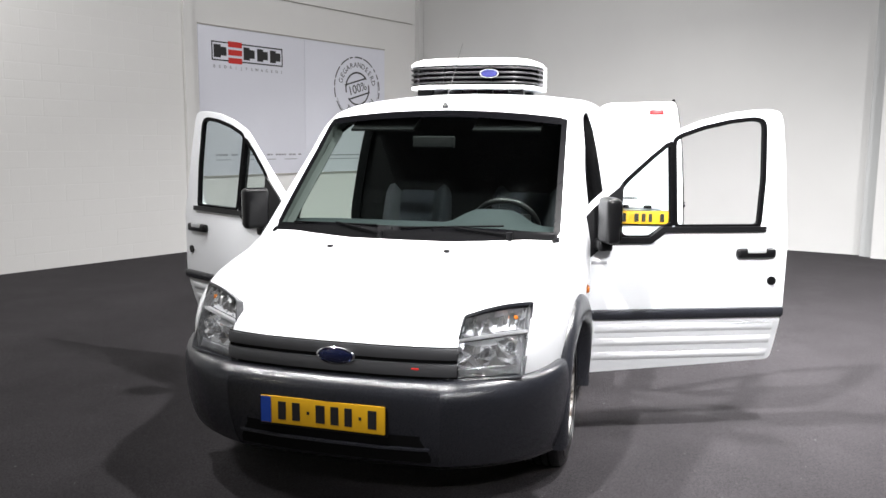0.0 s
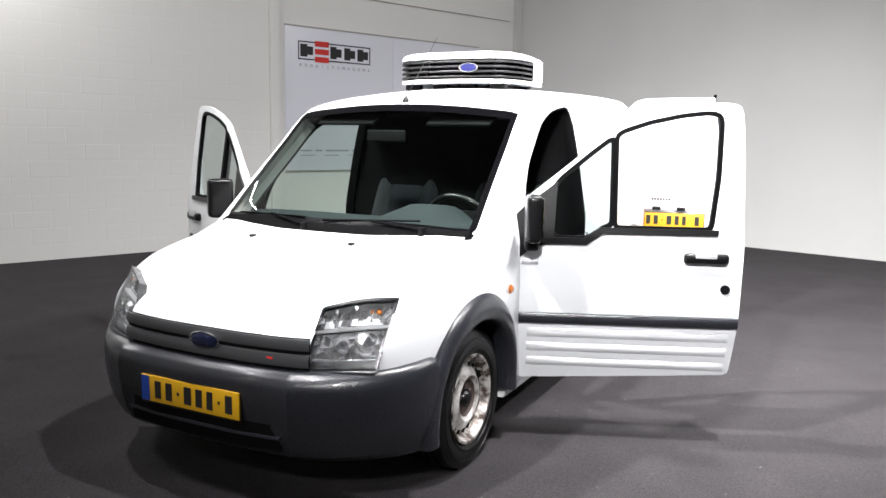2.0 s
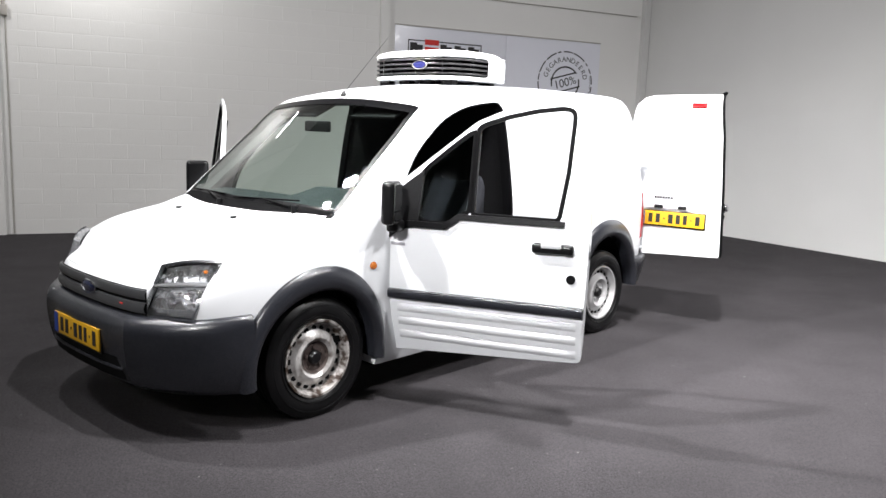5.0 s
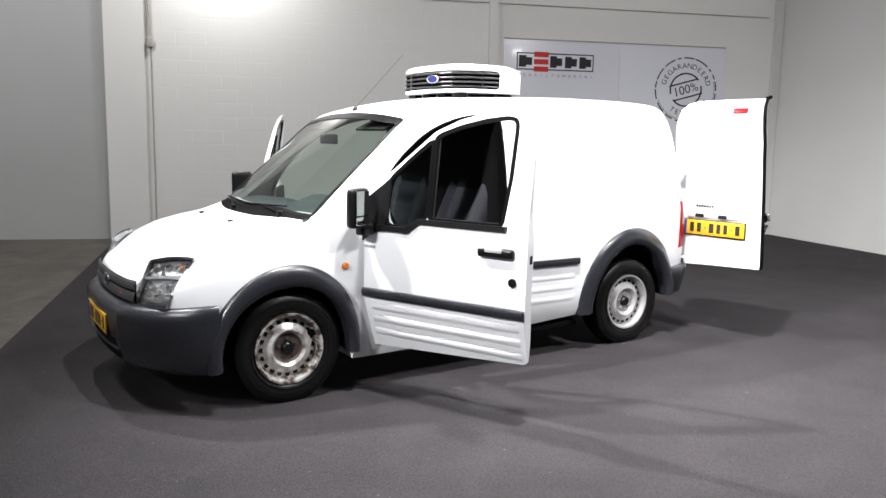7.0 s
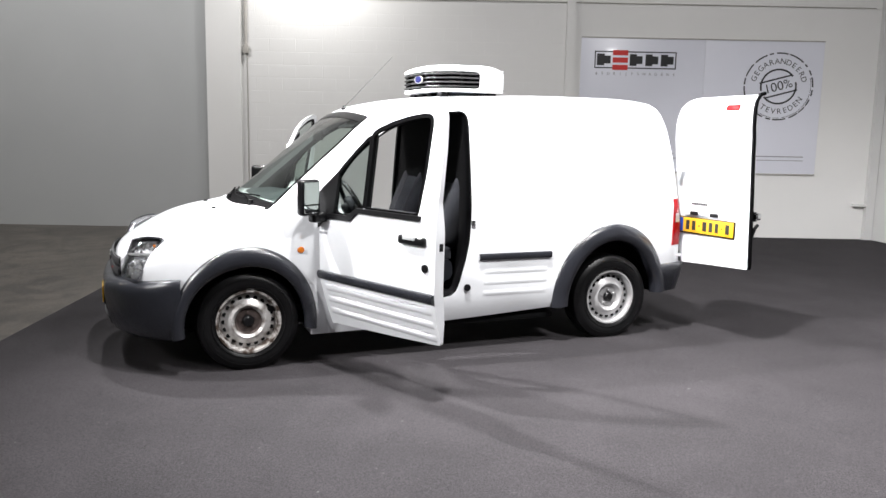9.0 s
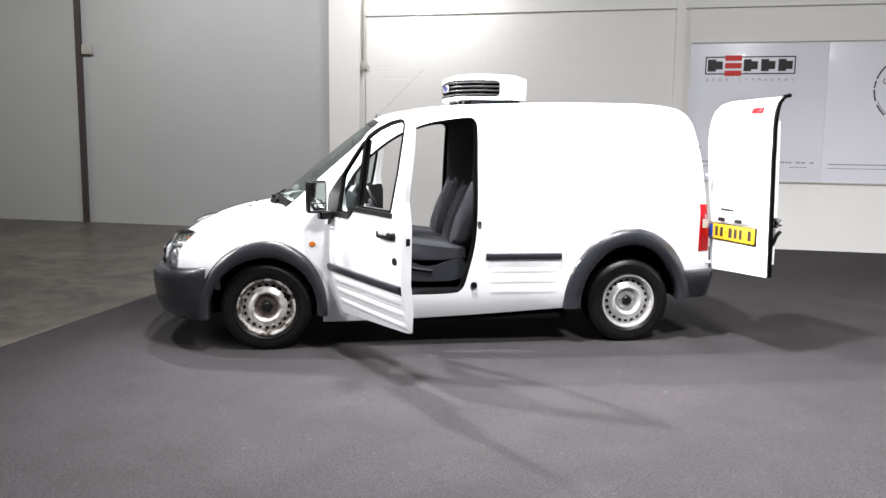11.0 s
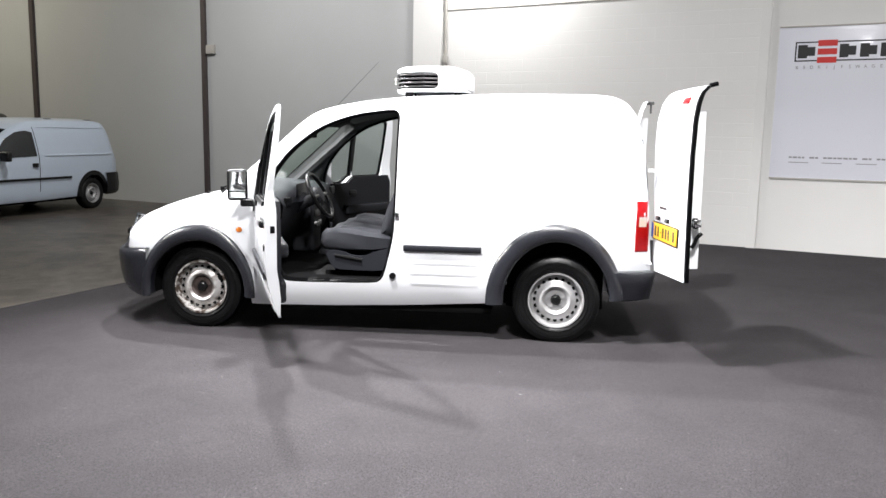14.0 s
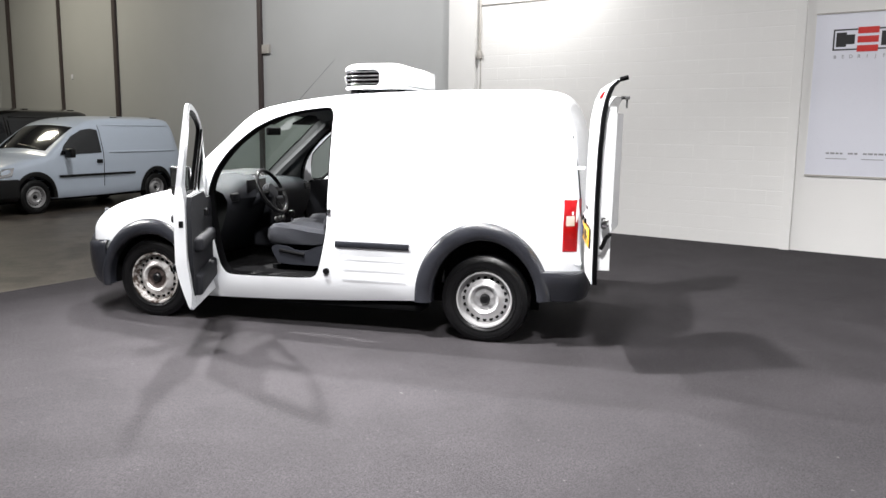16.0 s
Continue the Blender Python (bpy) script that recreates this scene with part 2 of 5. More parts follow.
def thing(name, label, category, m=None, group=""):
    ob = new(name)
    ob.empty_display_size = 0.2
    tagged(ob, label, category, group)
    if m is not None:
        ob.matrix_world = m
    return ob


def box(x0, x1, y0, y1, z0, z1, bevel=0.0, seg=2, bm=None, m=None):
    bm = bm or bmesh.new()
    got = bmesh.ops.create_cube(bm, size=1)
    for v in got["verts"]:
        v.co = Vector(((x0 + x1) / 2 + v.co.x * (x1 - x0), (y0 + y1) / 2 + v.co.y * (y1 - y0), (z0 + z1) / 2 + v.co.z * (z1 - z0)))
        if m is not None:
            v.co = m @ v.co
    if m is not None and m.determinant() < 0:
        bmesh.ops.reverse_faces(bm, faces=list({f for v in got["verts"] for f in v.link_faces}))
    if bevel:
        edges = list({e for v in got["verts"] for e in v.link_edges})
        bmesh.ops.bevel(bm, geom=edges, offset=bevel, segments=seg, affect="EDGES", profile=0.6)
    return bm


def rod(a, b, r, seg=12, bm=None, r2=None):
    bm = bm or bmesh.new()
    a, b = Vector(a), Vector(b)
    m = Matrix.Translation((a + b) / 2) @ (b - a).to_track_quat("Z", "Y").to_matrix().to_4x4()
    bmesh.ops.create_cone(bm, cap_ends=True, segments=seg, radius1=r, radius2=r if r2 is None else r2, depth=(b - a).length, matrix=m)
    return bm


def lathe(profile, seg=48, bm=None, closed=False, caps=True):
    """Turns (radius, x) pairs about the x axis."""
    bm = bm or bmesh.new()
    rings = []
    for r, x in profile:
        rings.append([bm.verts.new((x, r * math.cos(2 * math.pi * k / seg), r * math.sin(2 * math.pi * k / seg))) for k in range(seg)])
    pairs = list(zip(rings, rings[1:])) + ([(rings[-1], rings[0])] if closed else [])
    for a, b in pairs:
        for k in range(seg):
            bm.faces.new((a[k], a[(k + 1) % seg], b[(k + 1) % seg], b[k]))
    if not closed and caps:
        bm.faces.new(rings[0])
        bm.faces.new(rings[-1])
    return bm


def strip(rows, bm=None, close=False, caps=False):
    """Joins rows of places into one skin."""
    bm = bm or bmesh.new()
    vs = [[bm.verts.new(p) for p in row] for row in rows]
    for a, b in zip(vs, vs[1:]):
        n = len(a)
        for k in range(n if close else n - 1):
            bm.faces.new((a[k], a[(k + 1) % n], b[(k + 1) % n], b[k]))
    if caps and close:
        bm.faces.new(vs[0])
        bm.faces.new(vs[-1])
    return bm


def inset(poly, d):
    """A polygon of (u, z) moved inwards by d (outwards where d is negative)."""
    n = len(poly)
    area = sum(poly[i][0] * poly[(i + 1) % n][1] - poly[(i + 1) % n][0] * poly[i][1] for i in range(n))
    sign = 1 if area > 0 else -1
    out = []
    for i in range(n):
        p, a, b = Vector(poly[i]), Vector(poly[i - 1]), Vector(poly[(i + 1) % n])
        e1, e2 = (p - a).normalized(), (b - p).normalized()
        n1, n2 = Vector((-e1.y, e1.x)) * sign, Vector((-e2.y, e2.x)) * sign
        m = n1 + n2
        m = m / max(0.35, m.dot(n1)) if m.length > 1e-6 else n1
        out.append((p.x + m.x * d, p.y + m.y * d))
    return out


def sheet(outline, holes, place, thick, cuts=(), across=()):
    """A plate cut to an outline of (u, z) with holes; place(u, z, d) bends it into space, d running from 0 to thick inwards."""
    bm = bmesh.new()
    edges = []
    for loop in (outline, *holes):
        vs = [bm.verts.new((u, z, 0)) for u, z in loop]
        edges += [bm.edges.new((vs[i], vs[(i + 1) % len(vs)])) for i in range(len(vs))]
    bmesh.ops.triangle_fill(bm, edges=edges, use_beauty=True, use_dissolve=False)
    for z in cuts:
        bmesh.ops.bisect_plane(bm, geom=bm.verts[:] + bm.edges[:] + bm.faces[:], plane_co=(0, z, 0), plane_no=(0, 1, 0))
    for u in across:
        bmesh.ops.bisect_plane(bm, geom=bm.verts[:] + bm.edges[:] + bm.faces[:], plane_co=(u, 0, 0), plane_no=(1, 0, 0))
    bmesh.ops.recalc_face_normals(bm, faces=bm.faces)
    front = {v: v.co.copy() for v in bm.verts}
    got = bmesh.ops.extrude_face_region(bm, geom=bm.faces[:])
    back = [g for g in got["geom"] if isinstance(g, bmesh.types.BMVert)]
    for v in back:
        v.co = place(v.co.x, v.co.y, thick)
    for v, co in front.items():
        v.co = place(co.x, co.y, 0.0)
    return bm


def curve_table(rows):
    """Smooth columns over the first column (monotone cubic)."""
    t = np.array(rows, float)
    x, ys = t[:, 0], t[:, 1:]

    def at(v):
        v = min(max(v, x[0]), x[-1])
        i = min(max(int(np.searchsorted(x, v)) - 1, 0), len(x) - 2)
        h = x[i + 1] - x[i]
        s = (v - x[i]) / h

        def slope(j):
            if j == 0 or j == len(x) - 1:
                k = min(j, len(x) - 2)
                return (ys[k + 1] - ys[k]) / (x[k + 1] - x[k])
            d0, d1 = (ys[j] - ys[j - 1]) / (x[j] - x[j - 1]), (ys[j + 1] - ys[j]) / (x[j + 1] - x[j])
            return np.where(d0 * d1 > 0, 2 * d0 * d1 / np.where(d0 + d1 == 0, 1, d0 + d1), 0)

        m0, m1 = slope(i) * h, slope(i + 1) * h
        return ys[i] * (2 * s ** 3 - 3 * s ** 2 + 1) + m0 * (s ** 3 - 2 * s ** 2 + s) + ys[i + 1] * (-2 * s ** 3 + 3 * s ** 2) + m1 * (s ** 3 - s ** 2)

    return at


class Shell:
    """A car body as sections along y: half width w, underside zb, waist zm, top edge xe, its drop, and crown zt."""

    def __init__(self, rows):
        self.at = curve_table(rows)
        self.y0, self.y1 = rows[0][0], rows[-1][0]

    def top(self, x, y, up=0.0):
        w, zb, zm, xe, drop, zt = self.at(y)
        return Vector((x, y, zt - drop * (abs(x) / xe) ** 2 + up))

    def half(self, y, grow=0.0, floor=None):
        w, zb, zm, xe, drop, zt = self.at(y)
        w, xe, zt = w + grow, xe + grow * 0.8, zt + grow
        if floor is not None:
            zb = floor
        pts = [(xe * k / 8, zt - drop * (k / 8) ** 2) for k in range(9)]
        ze = zt - drop
        k1 = min(0.10, 0.6 * (w - xe))
        p0, p1 = Vector((xe, ze)), Vector((xe + k1, ze - 0.012))
        p2, p3 = Vector((w - 0.07 * min(1.0, max(0.0, (ze - zm) / 0.7)), zm + 0.6 * (ze - zm))), Vector((w, zm))
        for k in range(1, 13):
            s = k / 12
            p = p0 * (1 - s) ** 3 + p1 * 3 * s * (1 - s) ** 2 + p2 * 3 * s * s * (1 - s) + p3 * s ** 3
            pts.append((p.x, p.y))
        for f, dx in ((0.22, 0.004), (0.45, 0.002), (0.62, -0.006), (0.78, -0.014), (0.93, -0.026), (1.0, -0.05)):
            pts.append((w + dx, zm + (zb - zm) * f))
        pts.append((w * 0.5, zb))
        return pts

    def solid(self, ys, grow=0.0, floor=None):
        rows = []
        for y in ys:
            h = self.half(y, grow, floor)
            ring = [(x, y, z) for x, z in h] + [(0, y, h[-1][1])] + [(-x, y, z) for x, z in reversed(h[1:])]
            rows.append(ring)
        bm = strip(rows, close=True, caps=True)
        bmesh.ops.recalc_face_normals(bm, faces=bm.faces)
        return bm

    def side(self, y, z):
        """The half width at a height."""
        h = self.half(y)[8:]
        for (xa, za), (xb, zb) in zip(h, h[1:]):
            if zb <= z <= za:
                return xa + (xb - xa) * ((za - z) / max(1e-6, za - zb))
        return h[-1][0]


def prism_x(poly, x0, x1):
    return strip([[(x0, y, z) for y, z in poly], [(x1, y, z) for y, z in poly]], close=True, caps=True)


def prism_y(poly, y0, y1):
    return strip([[(x, y0, z) for x, z in poly], [(x, y1, z) for x, z in poly]], close=True, caps=True)


def carve(bm, cutters, name):
    """The solid bm less the solids in cutters, as a mesh."""
    ob = link(name + "_raw", bm, None, smooth=0)
    tools = []
    for k, c in enumerate(cutters):
        bmesh.ops.triangulate(c, faces=[f for f in c.faces if len(f.verts) > 4])
        t = link("cutter", c, None, smooth=0)
        tools.append(t)
        mod = ob.modifiers.new("cut", "BOOLEAN")
        mod.operation, mod.object, mod.solver = "DIFFERENCE", t, "EXACT"
    bpy.context.view_layer.update()
    me = bpy.data.meshes.new_from_object(ob.evaluated_get(bpy.context.evaluated_depsgraph_get()))
    for o in (ob, *tools):
        bpy.data.objects.remove(o)
    out = bmesh.new()
    out.from_mesh(me)
    bpy.data.meshes.remove(me)
    return out


def letters(text, size, mat, parent, m, name="lettering", depth=0.002, spacing=1.0):
    cu = bpy.data.curves.new(name, "FONT")
    cu.body, cu.size, cu.extrude, cu.align_x, cu.align_y, cu.space_character = text, size, depth, "CENTER", "CENTER", spacing
    ob = new(name, cu)
    bpy.context.view_layer.update()
    me = bpy.data.meshes.new_from_object(ob.evaluated_get(bpy.context.evaluated_depsgraph_get()))
    bpy.data.objects.remove(ob)
    me.materials.append(mat)
    got = new(name, me)
    got.parent, got.matrix_local = parent, m
    return got


def arc(cy, cz, a, b, t0, t1, n):
    return [(cy + a * math.cos(radians(t0 + (t1 - t0) * k / n)), cz + b * math.sin(radians(t0 + (t1 - t0) * k / n))) for k in range(n + 1)]


# ---- the hall ----
def slab(name, p0, p1, q0, q1, z0, z1, mat, kind="structure", label="", axes=HALL):
    ob = link(name, box(p0, p1, q0, q1, z0, z1), mat, smooth=0)
    ob.matrix_world = axes
    return tagged(ob, label, kind=kind)


slab("floor", -8.2, 13.0, -17.0, 9.6, -0.12, 0.0, CONCRETE, label="bare brownish concrete hall floor")
slab("carpet", -6.9, 13.0, -1.59, 9.05, 0.0, 0.006, CARPET, label="dark grey needle-felt carpet covering the floor")
slab("wall_long", -7.45, -6.45, -1.5, 8.3, 0.0, 6.5, WALL, label="white painted masonry wall", axes=LONG)
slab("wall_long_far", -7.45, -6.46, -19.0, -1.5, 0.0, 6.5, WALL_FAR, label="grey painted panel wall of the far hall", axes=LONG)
slab("wall_back", -0.4, 7.03, 0.0, 0.3, 0.0, 6.5, WALL_WHITE_DIM, label="white painted back wall", axes=BACK)
slab("wall_back_near", 7.17, 19.0, -0.25, 0.3, 0.0, 6.5, WALL_WHITE_DIM, label="white painted back wall standing forward", axes=BACK)
# the strip's shade is put into its colour by the darker WALL_FAR
slab("back_pillar", 7.03, 7.17, -0.12, 0.3, 0.0, 6.5, WALL_FAR, label="pillar strip in the back wall, its shade painted in grey", axes=BACK)
slab("wall_open_side", 13.0, 13.3, -17.0, 9.8, 0.0, 6.5, WALL, label="plain wall closing the hall")
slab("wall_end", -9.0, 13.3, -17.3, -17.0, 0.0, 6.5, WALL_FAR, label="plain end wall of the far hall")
slab("ceiling", -9.0, 13.3, -17.3, 9.8, 6.5, 6.7, CEILING, label="plain grey ceiling")
slab("pillar", -6.45, -6.39, -2.0, -1.49, 0.0, 6.5, WALL, label="square painted pillar against the wall", axes=LONG)
slab("pilaster", -6.45, -6.40, 3.33, 3.45, 0.0, 6.5, WALL, label="narrow white pilaster strip on the wall", axes=LONG)
slab("corner_pipe_casing", -6.45, -6.36, 8.0, 8.12, 0.0, 6.5, WALL_WHITE_DIM, label="narrow pipe casing in the corner", axes=LONG)
for q, w in ((-6.62, 0.05), (-11.63, 0.06), (-14.07, 0.04), (-16.63, 0.06)):
    slab("wall_post", -6.46, -6.40, q - w, q + w, 0.0, 6.5, POST, label="dark steel post between wall panels", axes=LONG)


def wall_fitting(name, p0, p1, q0, q1, z0, z1, mat, label, category, bevel=0.004):
    ob = link(name, box(p0, p1, q0, q1, z0, z1, bevel), mat)
    ob.matrix_world = LONG
    return tagged(ob, label, category)


wall_fitting("junction_box", -6.46, -6.40, -6.55, -6.35, 2.92, 3.085, PIPE, "small grey junction box on the far wall", "junction box")
for q in (-14.13, -13.63):
    wall_fitting("wall_plate", -6.46, -6.445, q - 0.04, q + 0.04, 2.60, 2.72, SIGN, "small white plate on the far wall", "wall plate")


wall_fitting("pipe_bracket", -6.45, -6.37, 7.80, 8.0, 0.515, 0.555, WALL_WHITE_DIM, "small painted bracket on the corner pipe casing", "bracket")


def conduit():
    top = thing("conduit", "thin grey cable conduit with a clip on the wall", "conduit", LONG)
    part("tube", rod((-6.43, -1.42, 2.72), (-6.43, -1.42, 6.5), 0.022), PIPE, top)
    part("cable", rod((-6.44, -1.405, 0.02), (-6.44, -1.405, 2.72), 0.008), PIPE, top)
    part("clip", box(-6.45, -6.39, -1.45, -1.38, 2.62, 2.74, 0.006), PIPE, top)
    ob = thing("wall_cable", "thin cable running level along the wall", "cable", LONG)
    part("cable", rod((-6.438, -1.4, 3.45), (-6.438, 3.32, 3.45), 0.007), PIPE, ob)
    ob = thing("wall_cable", "thin cable running level along the wall", "cable", LONG)
    part("cable", rod((-6.438, 3.46, 3.45), (-6.438, 7.9, 3.45), 0.007), PIPE, ob)


conduit()


def sign_panel():
    """The large printed sheet on the long wall. Its own axes: q along the wall, z up."""
    top = thing("wall_sign", "large white printed advertising sheet on the wall", "sign", LONG)
    part("sheet", box(-6.449, -6.44, 3.56, 5.412, 0.99, 2.95, 0.001), SIGN, top)
    part("sheet", box(-6.449, -6.44, 5.416, 7.19, 0.99, 2.95, 0.001), SIGN, top)
    part("rail", box(-6.45, -6.43, 3.56, 7.19, 2.95, 2.965), PIPE, top, "thin grey edge rail")
    part("rail", box(-6.45, -6.43, 3.56, 7.19, 0.97, 0.99), PIPE, top, "thin grey edge rail")

    def bars(name, cells, mat, p=-6.4385):
        bm = bmesh.new()
        for q0, q1, z0, z1 in cells:
            box(-6.44, p, q0, q1, z0, z1, bm=bm)
        return part(name, bm, mat, top, smooth=0)

    # the company mark, as plain shapes
    q0, q1, z0, z1, b = 3.765, 4.985, 2.51, 2.762, 0.017
    bars("logo_border", [(q0, q1, z1 - b, z1), (q0, q1, z0, z0 + b), (q0, q0 + b, z0 + b, z1 - b), (q1 - b, q1, z0 + b, z1 - b)], INK)
    for k in range(3):
        z = 2.488 + 0.107 * k
        bars("logo_bar", [(4.035, 4.262, z, z + 0.075)], SIGNRED, -6.436)
    for a, w in ((3.80, 0.205), (4.29, 0.19), (4.525, 0.19), (4.755, 0.19)):
        bars("logo_block", [(a, a + w * 0.55, 2.552, 2.722), (a + w * 0.55, a + w, 2.58, 2.694)], INK)
    up = Matrix(((0, 0, 1), (1, 0, 0), (0, 1, 0))).to_4x4()
    for k, ch in enumerate("BEDRIJFSWAGENS"):
        letters(ch, 0.058, INK_GREY, top, Matrix.Translation((-6.437, 3.80 + k * 0.089, 2.432)) @ up, depth=0.001)
    rnd = random.Random(4)
    cells, q = [], 3.79
    while q < 5.3:
        w = rnd.uniform(0.03, 0.06)
        cells.append((q, q + w, 1.252, 1.274))
        q += w + rnd.choice((0.012, 0.012, 0.06))
    for cell in cells + [(3.79 + 0.40 * k, 4.03 + 0.40 * k, 1.192, 1.202) for k in range(4)]:
        bars("slogan_bar", [cell], INK_GREY)
    bars("slogan_line", [(5.5, 7.0, 1.24, 1.255)], INK_GREY)
    bars("slogan_line", [(5.5, 7.0, 1.185, 1.195)], INK_GREY)

    # the round stamp
    c = Matrix.Translation((-6.4385, 6.54, 2.29)) @ up @ Matrix.Diagonal((0.955, 0.91, 1, 1))
    rs = random.Random(9)

    def ring(name, r, w, a0, a1, gaps):
        bm = bmesh.new()
        a = a0
        while a < a1:
            step = rs.uniform(*gaps) if gaps else a1 - a0
            b2 = min(a + step, a1)
            n = max(2, int((b2 - a) / 5))
            rows = [[((r - w) * math.cos(radians(a + (b2 - a) * k / n)), (r - w) * math.sin(radians(a + (b2 - a) * k / n)), 0), (r * math.cos(radians(a + (b2 - a) * k / n)), r * math.sin(radians(a + (b2 - a) * k / n)), 0)] for k in range(n + 1)]
            strip(rows, bm)
            a = b2 + (rs.uniform(2, 7) if gaps else 0)
        part(name, bm, INK, top, m=c, smooth=0)

    ring("stamp_ring", 0.55, 0.022, 0, 358, (6, 30))
    ring("stamp_ring", 0.515, 0.008, 200, 380, (10, 40))
    ring("stamp_inner_ring", 0.29, 0.028, 38, 196, None)
    ring("stamp_inner_ring", 0.29, 0.028, 218, 376, None)
    tilt = Matrix.Rotation(radians(16), 4, "Z")
    part("stamp_stroke", box(-0.275, 0.235, 0.115, 0.14, -0.0005, 0.0005, m=tilt), INK, top, m=c, smooth=0)
    part("stamp_stroke", box(-0.235, 0.275, -0.14, -0.115, -0.0005, 0.0005, m=tilt), INK, top, m=c, smooth=0)
    letters("100%", 0.21, INK, top, c @ tilt, depth=0.0008)
    for word, mid, sgn in (("GEGARANDEERD", 90, -1), ("TEVREDEN", 282, 1)):
        span = 13.2
        for k, ch in enumerate(word):
            a = radians(mid + sgn * span * (k - (len(word) - 1) / 2))
            turn = a - math.pi / 2 if sgn < 0 else a + math.pi / 2
            letters(ch, 0.125, INK, top, c @ Matrix.Translation((0.405 * math.cos(a), 0.405 * math.sin(a), 0)) @ Matrix.Rotation(turn, 4, "Z"), depth=0.0008)


sign_panel()

# ---- the refrigerated van ----
VAN_ROWS = [  # y, half width, underside, waist, top edge, its drop, crown
    (-0.828, 0.14, 0.44, 0.58, 0.08, 0.004, 0.65), (-0.82, 0.29, 0.44, 0.59, 0.20, 0.006, 0.675), (-0.795, 0.47, 0.44, 0.61, 0.37, 0.012, 0.71),
    (-0.75, 0.605, 0.43, 0.63, 0.45, 0.018, 0.748), (-0.70, 0.68, 0.42, 0.65, 0.52, 0.022, 0.782), (-0.62, 0.75, 0.41, 0.675, 0.61, 0.03, 0.825),
    (-0.50, 0.80, 0.40, 0.71, 0.685, 0.038, 0.88), (-0.35, 0.83, 0.38, 0.75, 0.70, 0.038, 0.935), (-0.20, 0.845, 0.34, 0.79, 0.68, 0.038, 0.975),
    (0.0, 0.853, 0.28, 0.84, 0.70, 0.04, 1.015), (0.08, 0.856, 0.255, 0.87, 0.71, 0.07, 1.07), (0.16, 0.858, 0.225, 0.90, 0.71, 0.107, 1.137),
    (0.30, 0.86, 0.205, 0.95, 0.705, 0.098, 1.255), (0.45, 0.862, 0.20, 0.99, 0.70, 0.09, 1.38), (0.60, 0.863, 0.203, 1.01, 0.69, 0.085, 1.505),
    (0.72, 0.863, 0.205, 1.02, 0.683, 0.07, 1.60), (0.80, 0.863, 0.207, 1.02, 0.68, 0.058, 1.652), (0.88, 0.863, 0.209, 1.02, 0.67, 0.05, 1.69),
    (1.00, 0.863, 0.212, 1.02, 0.66, 0.046, 1.718), (1.20, 0.863, 0.22, 1.02, 0.65, 0.045, 1.752), (1.60, 0.862, 0.238, 1.02, 0.645, 0.045, 1.79),
    (2.00, 0.862, 0.262, 1.02, 0.645, 0.045, 1.806), (2.50, 0.860, 0.29, 1.02, 0.645, 0.045, 1.815), (2.90, 0.852, 0.32, 1.02, 0.64, 0.045, 1.815),
    (3.05, 0.842, 0.34, 1.02, 0.635, 0.048, 1.803), (3.13, 0.830, 0.35, 1.02, 0.62, 0.055, 1.775), (3.19, 0.815, 0.36, 1.0, 0.60, 0.06, 1.72),
    (3.23, 0.803, 0.37, 0.98, 0.59, 0.065, 1.63), (3.26, 0.79, 0.38, 0.96, 0.58, 0.06, 1.52), (3.29, 0.775, 0.39, 0.90, 0.58, 0.05, 1.24), (3.31, 0.76, 0.40, 0.80, 0.58, 0.04, 1.02), (3.33, 0.74, 0.42, 0.62, 0.58, 0.03, 0.72),
]


def set_back(y):
    """The nose above the bumper stands a little back from it."""
    return y + 0.055 * min(1.0, max(0.0, (-0.3 - y) / 0.4))


VAN_ROWS = [(set_back(r[0]), *r[1:]) for r in VAN_ROWS]
VAN = Shell(VAN_ROWS)
DOOR_HOLE = [(0.515, 1.02), (0.56, 1.185), (0.695, 1.365), (0.915, 1.535), (1.16, 1.625), (1.42, 1.662), (1.475, 1.658), (1.502, 1.62), (1.503, 1.56), (1.50, 1.42), (1.497, 1.09), (1.488, 0.80), (1.46, 0.65),
             (1.41, 0.46), (1.38, 0.415), (1.33, 0.395), (0.72, 0.385), (0.645, 0.40), (0.60, 0.46), (0.565, 0.62), (0.535, 0.84)]


def soften(poly, times=1):
    """Corner cutting, to round an outline."""
    for _ in range(times):
        out = []
        for (a, b), (c, d) in zip(poly, poly[1:] + poly[:1]):
            out += [(a * 0.78 + c * 0.22, b * 0.78 + d * 0.22), (a * 0.22 + c * 0.78, b * 0.22 + d * 0.78)]
        poly = out
    return poly


DOOR_HOLE = soften(DOOR_HOLE, 2)


def front_curve(x, out=0.0):
    """The nose in plan."""
    pts = ((0.0, -0.832), (0.20, -0.828), (0.36, -0.812), (0.46, -0.793), (0.56, -0.742), (0.70, -0.618), (0.77, -0.495), (0.82, -0.35))
    return float(np.interp(abs(x), [p[0] for p in pts], [set_back(p[1]) for p in pts])) - out


